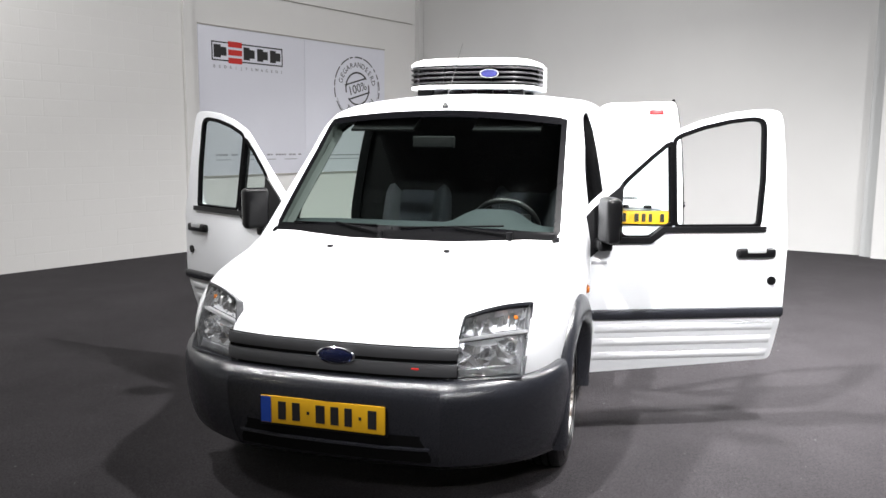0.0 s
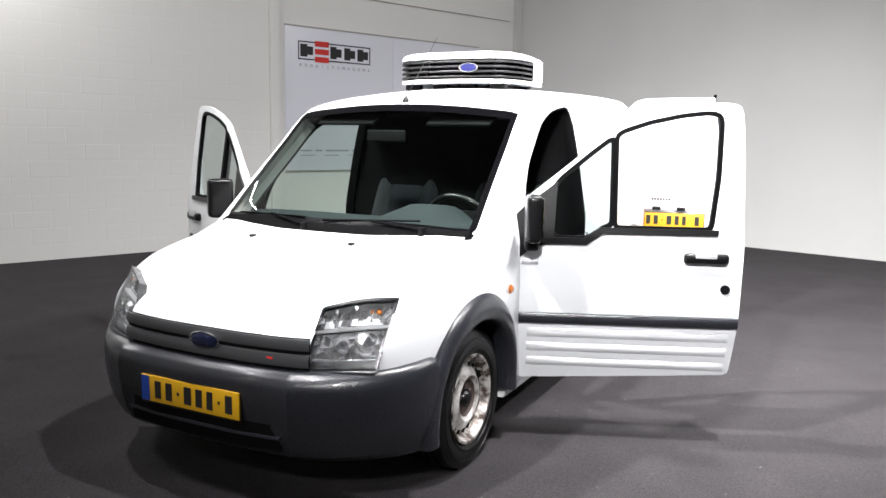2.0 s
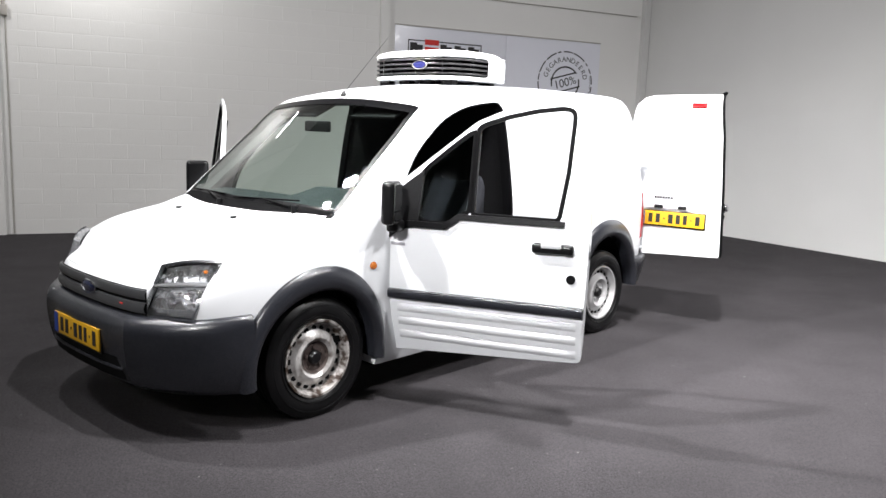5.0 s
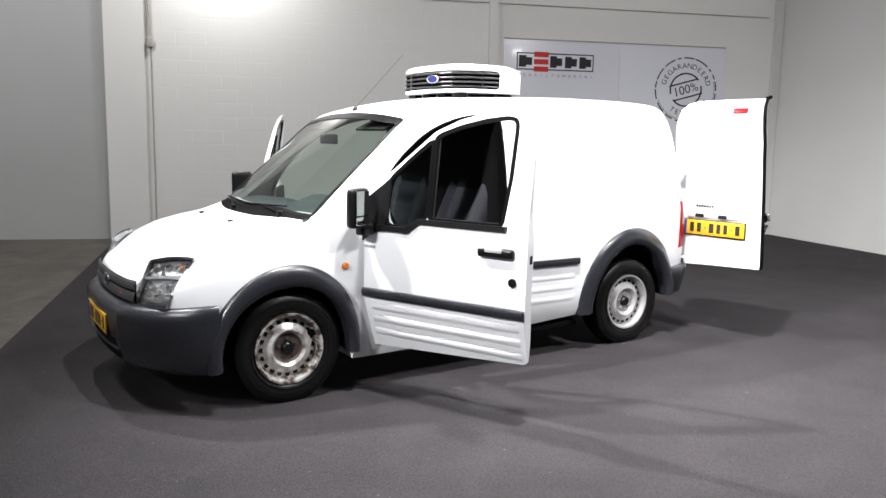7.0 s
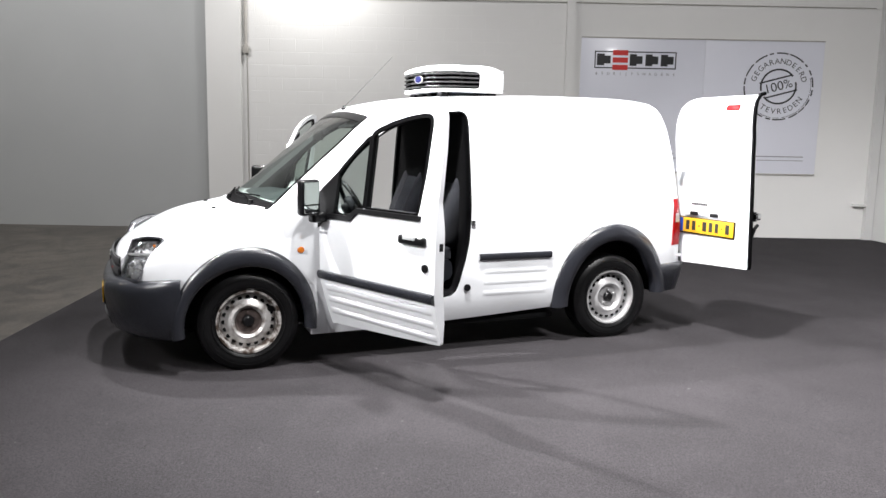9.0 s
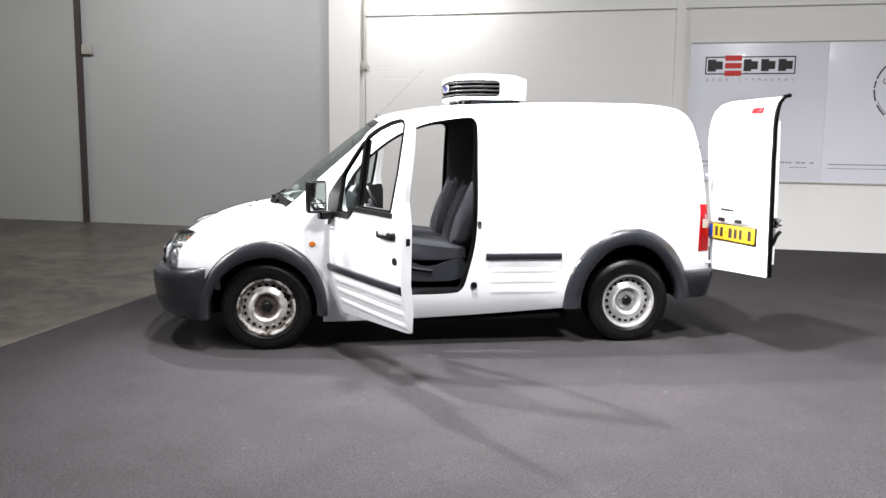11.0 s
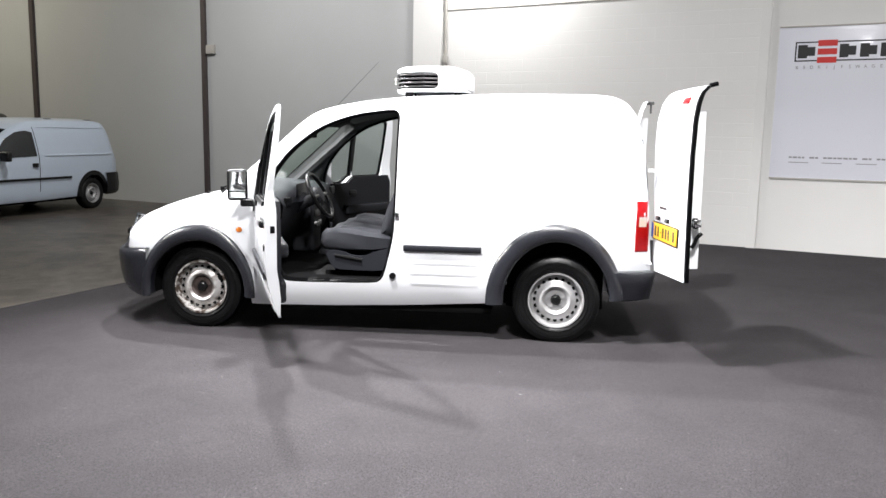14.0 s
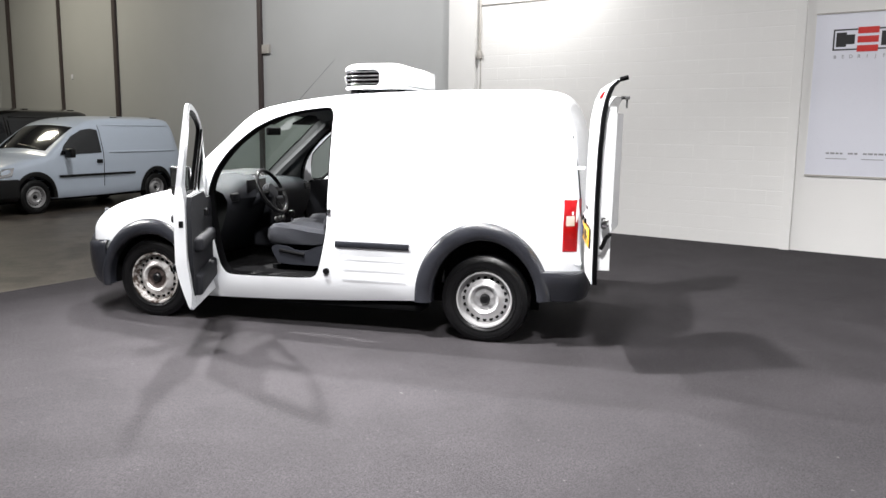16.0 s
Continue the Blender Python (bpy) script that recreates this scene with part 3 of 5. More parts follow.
def van_body(van):
    ys = sorted(set([r[0] for r in VAN_ROWS] + [round(-0.8 + 0.05 * k, 3) for k in range(83) if -0.755 < -0.8 + 0.05 * k < 3.33]))
    solid = VAN.solid(ys)
    cab = VAN.solid([y for y in ys if 0.10 <= y <= 1.56], grow=-0.055, floor=0.36)
    screen = prism_y([(-0.724, 1.044), (-0.35, 1.052), (0, 1.056), (0.35, 1.052), (0.724, 1.044), (0.666, 1.575), (0.64, 1.598), (0.3, 1.62), (0, 1.625), (-0.3, 1.62), (-0.64, 1.598), (-0.666, 1.575)], -0.15, 0.98)
    wells = []
    for yc, a, b in ((-0.01, 0.405, 0.40), (2.665, 0.40, 0.47)):
        poly = arc(yc, 0.30, a, b, 0, 180, 24) + [(yc - a, 0.0), (yc + a, 0.0)]
        wells += [prism_x(poly, 0.52, 1.1), prism_x(poly, -1.1, -0.52)]
    bm = carve(solid, [cab, screen, prism_x(DOOR_HOLE, 0.55, 1.2), prism_x(DOOR_HOLE, -1.2, -0.55), *wells, lamp_pocket(1, 0.042, 0.09), lamp_pocket(-1, 0.042, 0.09)], "body")
    body = part("body", bm, WHITE, van, "glossy white van body shell", smooth=32)
    body.data.materials.append(LINING)
    for f in body.data.polygons:   # the lined inside of the cab
        x, y, z = f.center
        if (0.1 < y < 1.57 and 0.37 < z < VAN.top(x, y).z - 0.035 and abs(x) < VAN.side(y, z) - 0.035) or (y < 0.95 and 1.0 < z < VAN.top(x, y).z - 0.004 and abs(x) < 0.76 and f.normal.x * x < -0.2) or (0.1 < y < 1.5 and z > 0.9 and f.normal.x * x < -0.25 * abs(x) and abs(x) < VAN.side(y, z) - 0.012):
            f.material_index = 1
    return body


def over(x0, x1, y_lo, y_hi, up, thick, nx=24, ny=10):
    """A thin skin lying on the van's top surface, from the curve y_lo(x) to y_hi(x)."""
    rows = []
    for j in range(ny + 1):
        row = []
        for i in range(nx + 1):
            x = x0 + (x1 - x0) * i / nx
            y = y_lo(x) + (y_hi(x) - y_lo(x)) * j / ny
            row.append(VAN.top(x, y, up))
        rows.append(row)
    bm = strip(rows)
    got = bmesh.ops.extrude_face_region(bm, geom=bm.faces[:])
    for g in got["geom"]:
        if isinstance(g, bmesh.types.BMVert):
            g.co.z -= thick
    return bm


def screen_lo(x):
    return 0.035 + 0.125 * (x / 0.71) ** 2


def screen_hi(x):
    return 0.785 + 0.02 * (x / 0.66) ** 2


def screen_edge(y):
    return float(np.interp(y, (0.0, 0.10, 0.20, 0.8, 0.83), (0.728, 0.735, 0.730, 0.676, 0.67)))


def windscreen(van):
    def grid(f0, f1, up, v0=0.0, v1=1.0, nx=28, ny=14):
        rows = []
        for j in range(ny + 1):
            v = v0 + (v1 - v0) * j / ny
            row = []
            for i in range(nx + 1):
                s = f0 + (f1 - f0) * i / nx
                y = screen_lo(s * 0.7) + (screen_hi(s * 0.7) - screen_lo(s * 0.7)) * v
                row.append(VAN.top(s * screen_edge(y), y, up))
            rows.append(row)
        return strip(rows)

    ob = part("windscreen", grid(-1, 1, -0.001), SCREEN_GLASS, van, "green-tinted windscreen glass")
    ob.visible_shadow = False
    bm = grid(-1.015, -0.97, 0.003, -0.06, 1, 2, 14)
    for args in ((0.97, 1.015, -0.06, 1.0, 2, 14), (-0.975, 0.975, -0.015, 0.05, 28, 3), (-0.975, 0.975, 0.93, 1.012, 28, 3)):
        more = grid(args[0], args[1], 0.003, args[2], args[3], args[4], args[5])
        me = bpy.data.meshes.new("tmp")
        more.to_mesh(me)
        more.free()
        bm.from_mesh(me)
        bpy.data.meshes.remove(me)
    part("screen_border", bm, SCREEN_BLACK, ob, "black ceramic border of the windscreen")
    part("cowl", over(-0.72, 0.72, lambda x: screen_lo(x) - 0.050 * (1 - 0.5 * (x / 0.7) ** 4), lambda x: screen_lo(x) + 0.008, 0.006, 0.02, 28, 3), COWL, van, "black plastic scuttle grille below the windscreen")
    for x0, x1, lift in ((0.52, -0.02, 0.05), (-0.10, -0.62, 0.05)):
        a = VAN.top(x0, screen_lo(x0) - 0.035, 0.02)
        mid = VAN.top((x0 + x1) / 2, screen_lo((x0 + x1) / 2) + 0.012, 0.022)
        b = VAN.top(x1, screen_lo(x1) + 0.012, 0.018)
        arm = part("wiper", rod(a, mid, 0.006, 8), SEAL, van, "black wiper resting on the windscreen foot")
        part("wiper_blade", rod(VAN.top(x0 - 0.04, screen_lo(x0) + 0.026, 0.014), b, 0.005, 8), SEAL, arm)
        part("wiper_pivot", rod(a - Vector((0, 0, 0.03)), a + Vector((0, 0, 0.012)), 0.016, 12), BLACK, arm)
    for x in (-0.295, 0.275):
        p = VAN.top(x, -0.143, 0.003)
        part("washer_nozzle", box(p.x - 0.012, p.x + 0.012, p.y - 0.014, p.y + 0.014, p.z - 0.006, p.z + 0.010, 0.004), BLACK, van)


def bonnet(van):
    def wide(y):
        return float(np.interp(y, (-0.80, -0.72, -0.6, -0.4, 0.0), (0.33, 0.43, 0.52, 0.585, 0.60)))

    rows = []
    for j in range(25):
        t = j / 24
        row = []
        for i in range(25):
            s = -1 + 2 * i / 24
            xm = s * 0.6
            y1 = screen_lo(xm) - 0.08
            y0 = -0.748 + 0.035 * (s * s)
            y = y0 + (y1 - y0) * t
            row.append(VAN.top(s * wide(y), y, 0.0012))
        rows.append(row)
    bm = strip(rows)
    got = bmesh.ops.extrude_face_region(bm, geom=bm.faces[:])
    for g in got["geom"]:
        if isinstance(g, bmesh.types.BMVert):
            g.co.z -= 0.012
    part("bonnet", bm, WHITE, van, "white bonnet with two washer nozzles")


def plate(parent, m, name="number_plate"):
    """A yellow number plate; its writing is left as plain bars. Own axes: x along, z up, facing -y."""
    ob = part(name, box(-0.26, 0.26, -0.004, 0.004, -0.055, 0.055, 0.003), YELLOW, parent, "yellow number plate in a black holder", m=m)
    part("plate_holder", box(-0.268, 0.268, 0.0045, 0.012, -0.068, 0.062, 0.003), BLACK, ob)
    part("country_band", box(-0.258, -0.215, -0.006, -0.003, -0.052, 0.052), BLUE, ob, "blue band", smooth=0)
    for x0, x1, h in ((-0.19, -0.145, 0.036), (-0.13, -0.085, 0.036), (-0.068, -0.045, 0.006), (-0.03, 0.02, 0.036), (0.032, 0.077, 0.036), (0.09, 0.132, 0.036), (0.148, 0.17, 0.006), (0.185, 0.232, 0.036)):
        part("plate_bar", box(x0 + 0.006, x1 - 0.006, -0.006, -0.003, -h, h), INK, ob, smooth=0)
    return ob


def front_end(van):
    # bumper, swept round the nose in plan
    plan = [(0.864, -0.405), (0.857, -0.45), (0.837, -0.505), (0.795, -0.58), (0.728, -0.655), (0.642, -0.724), (0.55, -0.777), (0.44, -0.822), (0.43, -0.822), (0.28, -0.836), (0.0, -0.845)]
    plan = plan + [(-x, y) for x, y in reversed(plan[:-1])]
    prof = [(-0.13, 0.577), (-0.075, 0.579), (-0.045, 0.577), (-0.022, 0.569), (-0.004, 0.555), (0.007, 0.535), (0.012, 0.51), (0.012, 0.48), (0.008, 0.43), (-0.002, 0.36), (-0.020, 0.295), (-0.048, 0.24), (-0.10, 0.208), (-0.18, 0.20)]
    rows = []
    for i, (x, y) in enumerate(plan):
        a, b = plan[max(i - 1, 0)], plan[min(i + 1, len(plan) - 1)]
        t = Vector((b[0] - a[0], b[1] - a[1])).normalized()
        nrm = Vector((-t.y, t.x))
        if nrm.dot(Vector((x, y + 0.2))) < 0:
            nrm = -nrm
        side = min(1.0, max(0.0, (y + 0.80) / 0.35))
        inner = 0.0035 if abs(x) < 0.435 else 0.0
        rows.append([(x + nrm.x * (d * (1 - 0.6 * side) - inner * (0.3 < z < 0.56)), y + nrm.y * (d * (1 - 0.6 * side) - inner * (0.3 < z < 0.56)), z + 0.02 * side * (z < 0.3) + 0.024 * side * (z > 0.5)) for d, z in prof])
    part("front_bumper", strip(rows), PLASTIC, van, "dark grey unpainted plastic front bumper", smooth=30)
    # lower intake: the opening's shade painted as a near-black sheet on the bumper
    intake = part("lower_intake", strip([[(x, front_curve(x, 0.069 if z > 0.3 else 0.049), z) for z in (0.262, 0.372)] for x in [-0.40 + 0.05 * k for k in range(17)]]), DARK, van, "lower air intake, its dark opening painted as a near-black sheet")
    for z, o in ((0.318, 0.059),):
        part("intake_bar", strip([[(x, front_curve(x, o + d), z + dz) for d, dz in ((0, -0.007), (0.012, -0.004), (0.012, 0.004), (0, 0.007))] for x in [-0.40 + 0.05 * k for k in range(17)]]), PLASTIC, intake)
    plate(van, pose(-0.025, -0.850, 0.428))
    # grille between the headlights
    back = part("grille", strip([[(x, front_curve(x, 0.008), z) for z in (0.572, 0.705)] for x in [-0.484 + 0.06914 * k for k in range(15)]]), DARK, van, "dark grey two-bar radiator grille")
    for z0, z1, d in ((0.652, 0.702, 0.016), (0.588, 0.642, 0.022)):
        xs = [-0.486 + 0.03471 * k for k in range(29)]
        part("grille_bar", strip([[(x, front_curve(x, 0.0), z0), (x, front_curve(x, d), z0 + 0.004), (x, front_curve(x, d + 0.004), (z0 + z1) / 2), (x, front_curve(x, d - 0.004), z1 - 0.003), (x, front_curve(x, 0.0), z1)] for x in xs]), GRILLE, back)
    badge = lathe([(0.001, 0.014), (0.045, 0.013), (0.058, 0.008), (0.060, 0.0)], 40)
    face = Matrix.Translation((0.012, -0.794, 0.652)) @ Matrix.Rotation(radians(-90), 4, "Z") @ Matrix.Diagonal((1, 1.12, 0.5, 1))
    b = part("badge", badge, BADGE, back, "oval blue badge with a silver rim", m=face)
    part("badge_mark", box(0.315, 0.345, -0.786, -0.765, 0.617, 0.625, 0.002), SIGNRED, van, "small red badge on the grille")
    part("badge_rim", lathe([(0.058, 0.0), (0.066, 0.010), (0.072, 0.006), (0.070, 0.0)], 40, closed=True), CHROME, back, m=face)


def lamp_point(s, u, v, out):
    """A place on the headlight's face: u outwards along it, v upwards, out away from the body; s is +1 for the van's left."""
    A, B, C, D = Vector((0.446, -0.743, 0.574)), Vector((0.716, -0.640, 0.588)), Vector((0.722, -0.487, 0.840)), Vector((0.492, -0.655, 0.808))
    p = (A * (1 - u) + B * u) * (1 - v) + (D * (1 - u) + C * u) * v
    n = Vector((0.52, -0.80, 0.32)).normalized()
    bulge = 0.014 * math.sin(math.pi * min(1, max(0, u))) ** 0.8 * (0.55 + 0.45 * (1 - v))
    p = p + n * (bulge + out + 0.006)
    if v > 0.5:
        p += Vector((0, 0, 0.010)) * math.sin(math.pi * u) * (v - 0.5) * 2
    return Vector((p.x * s, p.y, p.z))


def lamp_patch(s, u0, u1, v0, v1, out, n=10):
    return strip([[lamp_point(s, u0 + (u1 - u0) * i / n, v0 + (v1 - v0) * j / n, out) for i in range(n + 1)] for j in range(n + 1)])


def lamp_pocket(s, deep, high, g=0.0):
    """A block in the shape of the lamp, to cut its pocket out of the body."""
    rows = []
    n = 8
    ring = [(k / n, 0.0) for k in range(n)] + [(1.0, k / n) for k in range(n)] + [(1 - k / n, 1.0) for k in range(n)] + [(0.0, 1 - k / n) for k in range(n)]
    for out in (-deep, high):
        rows.append([lamp_point(s, -g + u * (1 + 2 * g), -g + v * (1 + 2 * g), out) for u, v in ring])
    bm = strip(rows, close=True, caps=True)
    bmesh.ops.recalc_face_normals(bm, faces=bm.faces)
    return bm


def headlight(van, s):
    """One lamp unit, wrapped round the corner; s is +1 for the van's left."""
    def at(u, v, out):
        return lamp_point(s, u, v, out)

    n = 8
    ring = [(k / n, 0.0) for k in range(n)] + [(1.0, k / n) for k in range(n)] + [(1 - k / n, 1.0) for k in range(n)] + [(0.0, 1 - k / n) for k in range(n)]
    bm = lamp_patch(s, 0.0, 1.0, 0.0, 1.0, -0.034)
    strip([[at(u, v, -0.034) for u, v in ring], [at(u, v, 0.002) for u, v in ring]], bm, close=True)
    top = part("headlight", bm, REFLECTOR, van, "clear headlight unit with chrome reflectors")
    lens = part("lens", lamp_patch(s, 0.0, 1.0, 0.0, 1.0, 0.001, 12), LENS, top, "clear lens")
    lens.visible_shadow = False
    bm = bmesh.new()
    for u0, u1, v0, v1 in ((-0.022, 0.008, -0.015, 1.015), (0.992, 1.022, -0.015, 1.015), (0.0, 1.0, -0.022, 0.008), (0.0, 1.0, 0.985, 1.028)):
        n = 12
        if (u1 - u0) > 0.5:
            strip([[at(u0 + (u1 - u0) * i / n, v, 0.0025) for i in range(n + 1)] for v in (v0, v1)], bm)
        else:
            strip([[at(u, v0 + (v1 - v0) * i / n, 0.0025) for i in range(n + 1)] for u in (u0, u1)], bm)
    part("lamp_rim", bm, PLASTIC, top, "dark gap round the lamp")
    nrm = Vector((0.35 * s, -0.92, 0.15)).normalized()
    turn = nrm.to_track_quat("X", "Z").to_matrix().to_4x4()
    # facetted chrome floors of the two chambers
    rnd = random.Random(21)
    for nm, u0, u1, v0, v1, nu, nv, lo, hi in (("lower_facets", 0.03, 0.97, 0.17, 0.575, 9, 4, -0.034, -0.008), ("upper_facets", 0.04, 0.97, 0.655, 0.96, 15, 3, -0.034, -0.010)):
        grid = [[at(u0 + (u1 - u0) * (i + rnd.uniform(-0.25, 0.25) * (0 < i < nu)) / nu, v0 + (v1 - v0) * (j + rnd.uniform(-0.25, 0.25) * (0 < j < nv)) / nv, rnd.uniform(lo, hi) if 0 < i < nu and 0 < j < nv else lo) for i in range(nu + 1)] for j in range(nv + 1)]
        bm = strip(grid)
        bmesh.ops.triangulate(bm, faces=bm.faces)
        part(nm, bm, BOWL, top, "chrome reflector facets", smooth=0)
    # two bulb shields in shallow bowls
    for u, v, r in ((0.46, 0.36, 0.026), (0.78, 0.42, 0.020)):
        c = at(u, v, -0.014)
        bowl = lathe([(0.006, -0.012), (r * 0.45, -0.009), (r * 0.8, 0.002), (r, 0.012), (r * 1.05, 0.010), (r * 1.06, -0.012)], 9)
        b = part("reflector_bowl", bowl, BOWL, top, m=Matrix.Translation(c) @ turn, smooth=10)
        part("bulb", lathe([(0.001, 0.012), (r * 0.25, 0.008), (r * 0.32, -0.006), (r * 0.25, -0.016)], 14), CHROME, b)
    bm = bmesh.new()
    for k in range(5):
        a, b2 = 0.03 + 0.028 * k, 0.045 + 0.028 * k
        strip([[at(u, a, -0.033 + 0.012 * k / 5), at(u, (a + b2) / 2, -0.022 + 0.012 * k / 5), at(u, b2, -0.033 + 0.012 * k / 5)] for u in [0.04 + 0.092 * i for i in range(11)]], bm)
    part("lower_flutes", bm, BOWL, top)
    part("divider", strip([[at(u / 10, 0.585, -0.032), at(u / 10, 0.595, -0.006), at(u / 10, 0.635, -0.003), at(u / 10, 0.645, -0.032)] for u in range(11)]), SILVER, top, "silver bar between the lamp chambers")
    part("indicator_bulb", lathe([(0.001, 0.012), (0.008, 0.009), (0.011, 0.0), (0.010, -0.010)], 14), AMBER, top, "amber indicator bulb", m=Matrix.Translation(at(0.80, 0.83, -0.024)) @ turn)


def wheel(van, x, y, s, steel=STEEL, r=0.317, name="wheel", rim=0.199):
    """A pressed steel wheel with a round of holes; its axle lies along x, outer face towards s."""
    m = Matrix.Translation((x, y, r - 0.004)) @ (Matrix.Rotation(math.pi, 4, "Z") if s < 0 else Matrix.Identity(4))
    k = rim / 0.205
    tyre = [(rim + 0.002, -0.085), (rim + 0.05, -0.098), (r - 0.03, -0.095), (r - 0.006, -0.08), (r, -0.05), (r, 0.05), (r - 0.006, 0.078), (r - 0.03, 0.094), (rim + 0.06, 0.099), (rim + 0.025, 0.094), (rim + 0.004, 0.08), (rim - 0.012, 0.06), (rim - 0.02, -0.06)]
    top = part(name, lathe(tyre, 56, closed=True), RUBBER, van, "black tyre on a silver steel wheel with a ring of holes", m=m)
    # the grooves' shade, painted as thin near-black rings on the tread
    bm = bmesh.new()
    for g in (-0.035, 0.0, 0.035):
        lathe([(r + 0.0008, g - 0.004), (r + 0.0012, g), (r + 0.0008, g + 0.004), (r - 0.002, g)], 48, bm, closed=True)
    part("tread_groove_shade", bm, DARK, top)
    disc = [(rim + 0.004, 0.086), (rim + 0.002, 0.091), (rim - 0.008, 0.090), (rim - 0.013, 0.074), (rim - 0.018, 0.050), (rim - 0.027, 0.040), (0.160 * k, 0.047), (0.140 * k, 0.056), (0.120 * k, 0.072), (0.106 * k, 0.077), (0.094 * k, 0.070), (0.080 * k, 0.050), (0.05 * k, 0.047), (0.03 * k, 0.050), (0.002, 0.050),
            (0.002, 0.03), (rim - 0.03, 0.02), (rim, 0.03)]
    part("rim", lathe(disc, 56, closed=True), steel, top, "silver pressed steel rim, stained with rust and brake dust")
    if steel is STEEL_DIRTY:
        part("rim_edge", lathe([(rim + 0.0048, 0.085), (rim + 0.003, 0.0922), (rim - 0.009, 0.0912), (rim - 0.0145, 0.0745), (rim - 0.0195, 0.051), (rim - 0.029, 0.0425), (rim - 0.029, 0.035), (rim - 0.005, 0.035)], 56, closed=True), RUSTY_LIP, top, "rusty rim edge")
    # the holes' dark insides, painted as near-black plugs on the disc
    for i in range(20):
        a = 2 * math.pi * i / 20
        part("rim_hole_shade", rod((0.040, 0.156 * k * math.cos(a), 0.156 * k * math.sin(a)), (0.0515, 0.156 * k * math.cos(a), 0.156 * k * math.sin(a)), 0.0145 * k, 10), DARK, top)
    bm = bmesh.new()
    for g in (rim + 0.028, rim + 0.075):
        lathe([(g - 0.004, 0.090), (g - 0.002, 0.0992), (g + 0.002, 0.0992), (g + 0.004, 0.090)], 56, bm, closed=True)
    part("sidewall_ridge", bm, RUBBER, top)
    part("hub_face", lathe([(0.002, 0.0515), (0.05 * k, 0.0505), (0.074 * k, 0.0525), (0.086 * k if steel is STEEL_DIRTY else 0.075 * k, 0.0655 if steel is STEEL_DIRTY else 0.0535), (0.07 * k, 0.046)], 40), RUST if steel is STEEL_DIRTY else STEEL, top, "stained wheel centre")
    part("hub_cap", lathe([(0.002, 0.078), (0.026, 0.076), (0.036, 0.066), (0.039, 0.045)], 24), BLACK, top, "black hub cap")
    for i in range(5):
        a = 2 * math.pi * (i + 0.3) / 5
        part("wheel_bolt", rod((0.045, 0.056 * k * math.cos(a), 0.056 * k * math.sin(a)), (0.060, 0.056 * k * math.cos(a), 0.056 * k * math.sin(a)), 0.0095, 6), RUST if steel is STEEL_DIRTY else steel, top)
    return top


def arches(van, s):
    for name, yc, ao_f, ao_r, bo, ai_r, bi, ai_f in (("front_wheel_arch", 0.012, 0.475, 0.415, 0.492, 0.340, 0.370, 0.400), ("rear_wheel_arch", 2.66, 0.505, 0.48, 0.57, 0.385, 0.445, 0.375)):
        rows, liner = [], []
        a0 = -6 if yc < 1 else 4
        for k in range(41):
            th = radians(a0 + ((188 if yc < 1 else 183) - a0) * k / 40)
            cs, sn = math.cos(th), math.sin(th)
            ao, ai = (ao_r, ai_r) if cs > 0 else (ao_f, ai_f)
            po = Vector((yc + ao * cs, 0.30 + bo * sn))
            pi = Vector((yc + ai * cs, 0.30 + bi * sn))
            low = 0.02 if sn < 0.15 else 0.0
            base = VAN.side(min(max(po.x, -0.4), 3.2), max(po.y, 0.35))
            base = max(base, 0.838)
            row = []
            for f, out in ((0.0, -0.02), (0.0, 0.007), (0.06, 0.017), (0.22, 0.028), (0.42, 0.036), (0.62, 0.038), (0.82, 0.033), (0.95, 0.022), (1.0, 0.012), (1.0, -0.06)):
                p = po.lerp(pi, f)
                row.append((s * (base + out), p.x, p.y))
            rows.append(row)
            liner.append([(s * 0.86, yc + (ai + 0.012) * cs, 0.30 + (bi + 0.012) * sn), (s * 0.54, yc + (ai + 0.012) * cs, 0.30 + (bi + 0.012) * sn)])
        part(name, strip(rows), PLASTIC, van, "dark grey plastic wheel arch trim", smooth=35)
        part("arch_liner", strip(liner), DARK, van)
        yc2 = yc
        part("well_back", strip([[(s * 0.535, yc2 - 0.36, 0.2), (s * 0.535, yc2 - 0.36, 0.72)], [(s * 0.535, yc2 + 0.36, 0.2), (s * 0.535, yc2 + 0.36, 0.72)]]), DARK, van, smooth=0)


def rib(y0, y1, z, place, h=0.011, w=0.024):
    """A pressed rib between two ends, laid on a panel by place(y, z, out)."""
    rows = []
    for k in range(21):
        t = k / 20
        y = y0 + (y1 - y0) * t
        f = min(1.0, min(t, 1 - t) / 0.05)
        rows.append([place(y, z + dz * w, (h * o * f if o else -0.004)) for dz, o in ((-1, 0), (-0.9, 0.02), (-0.45, 0.75), (0, 1), (0.45, 0.75), (0.9, 0.02), (1, 0))])
    return strip(rows)


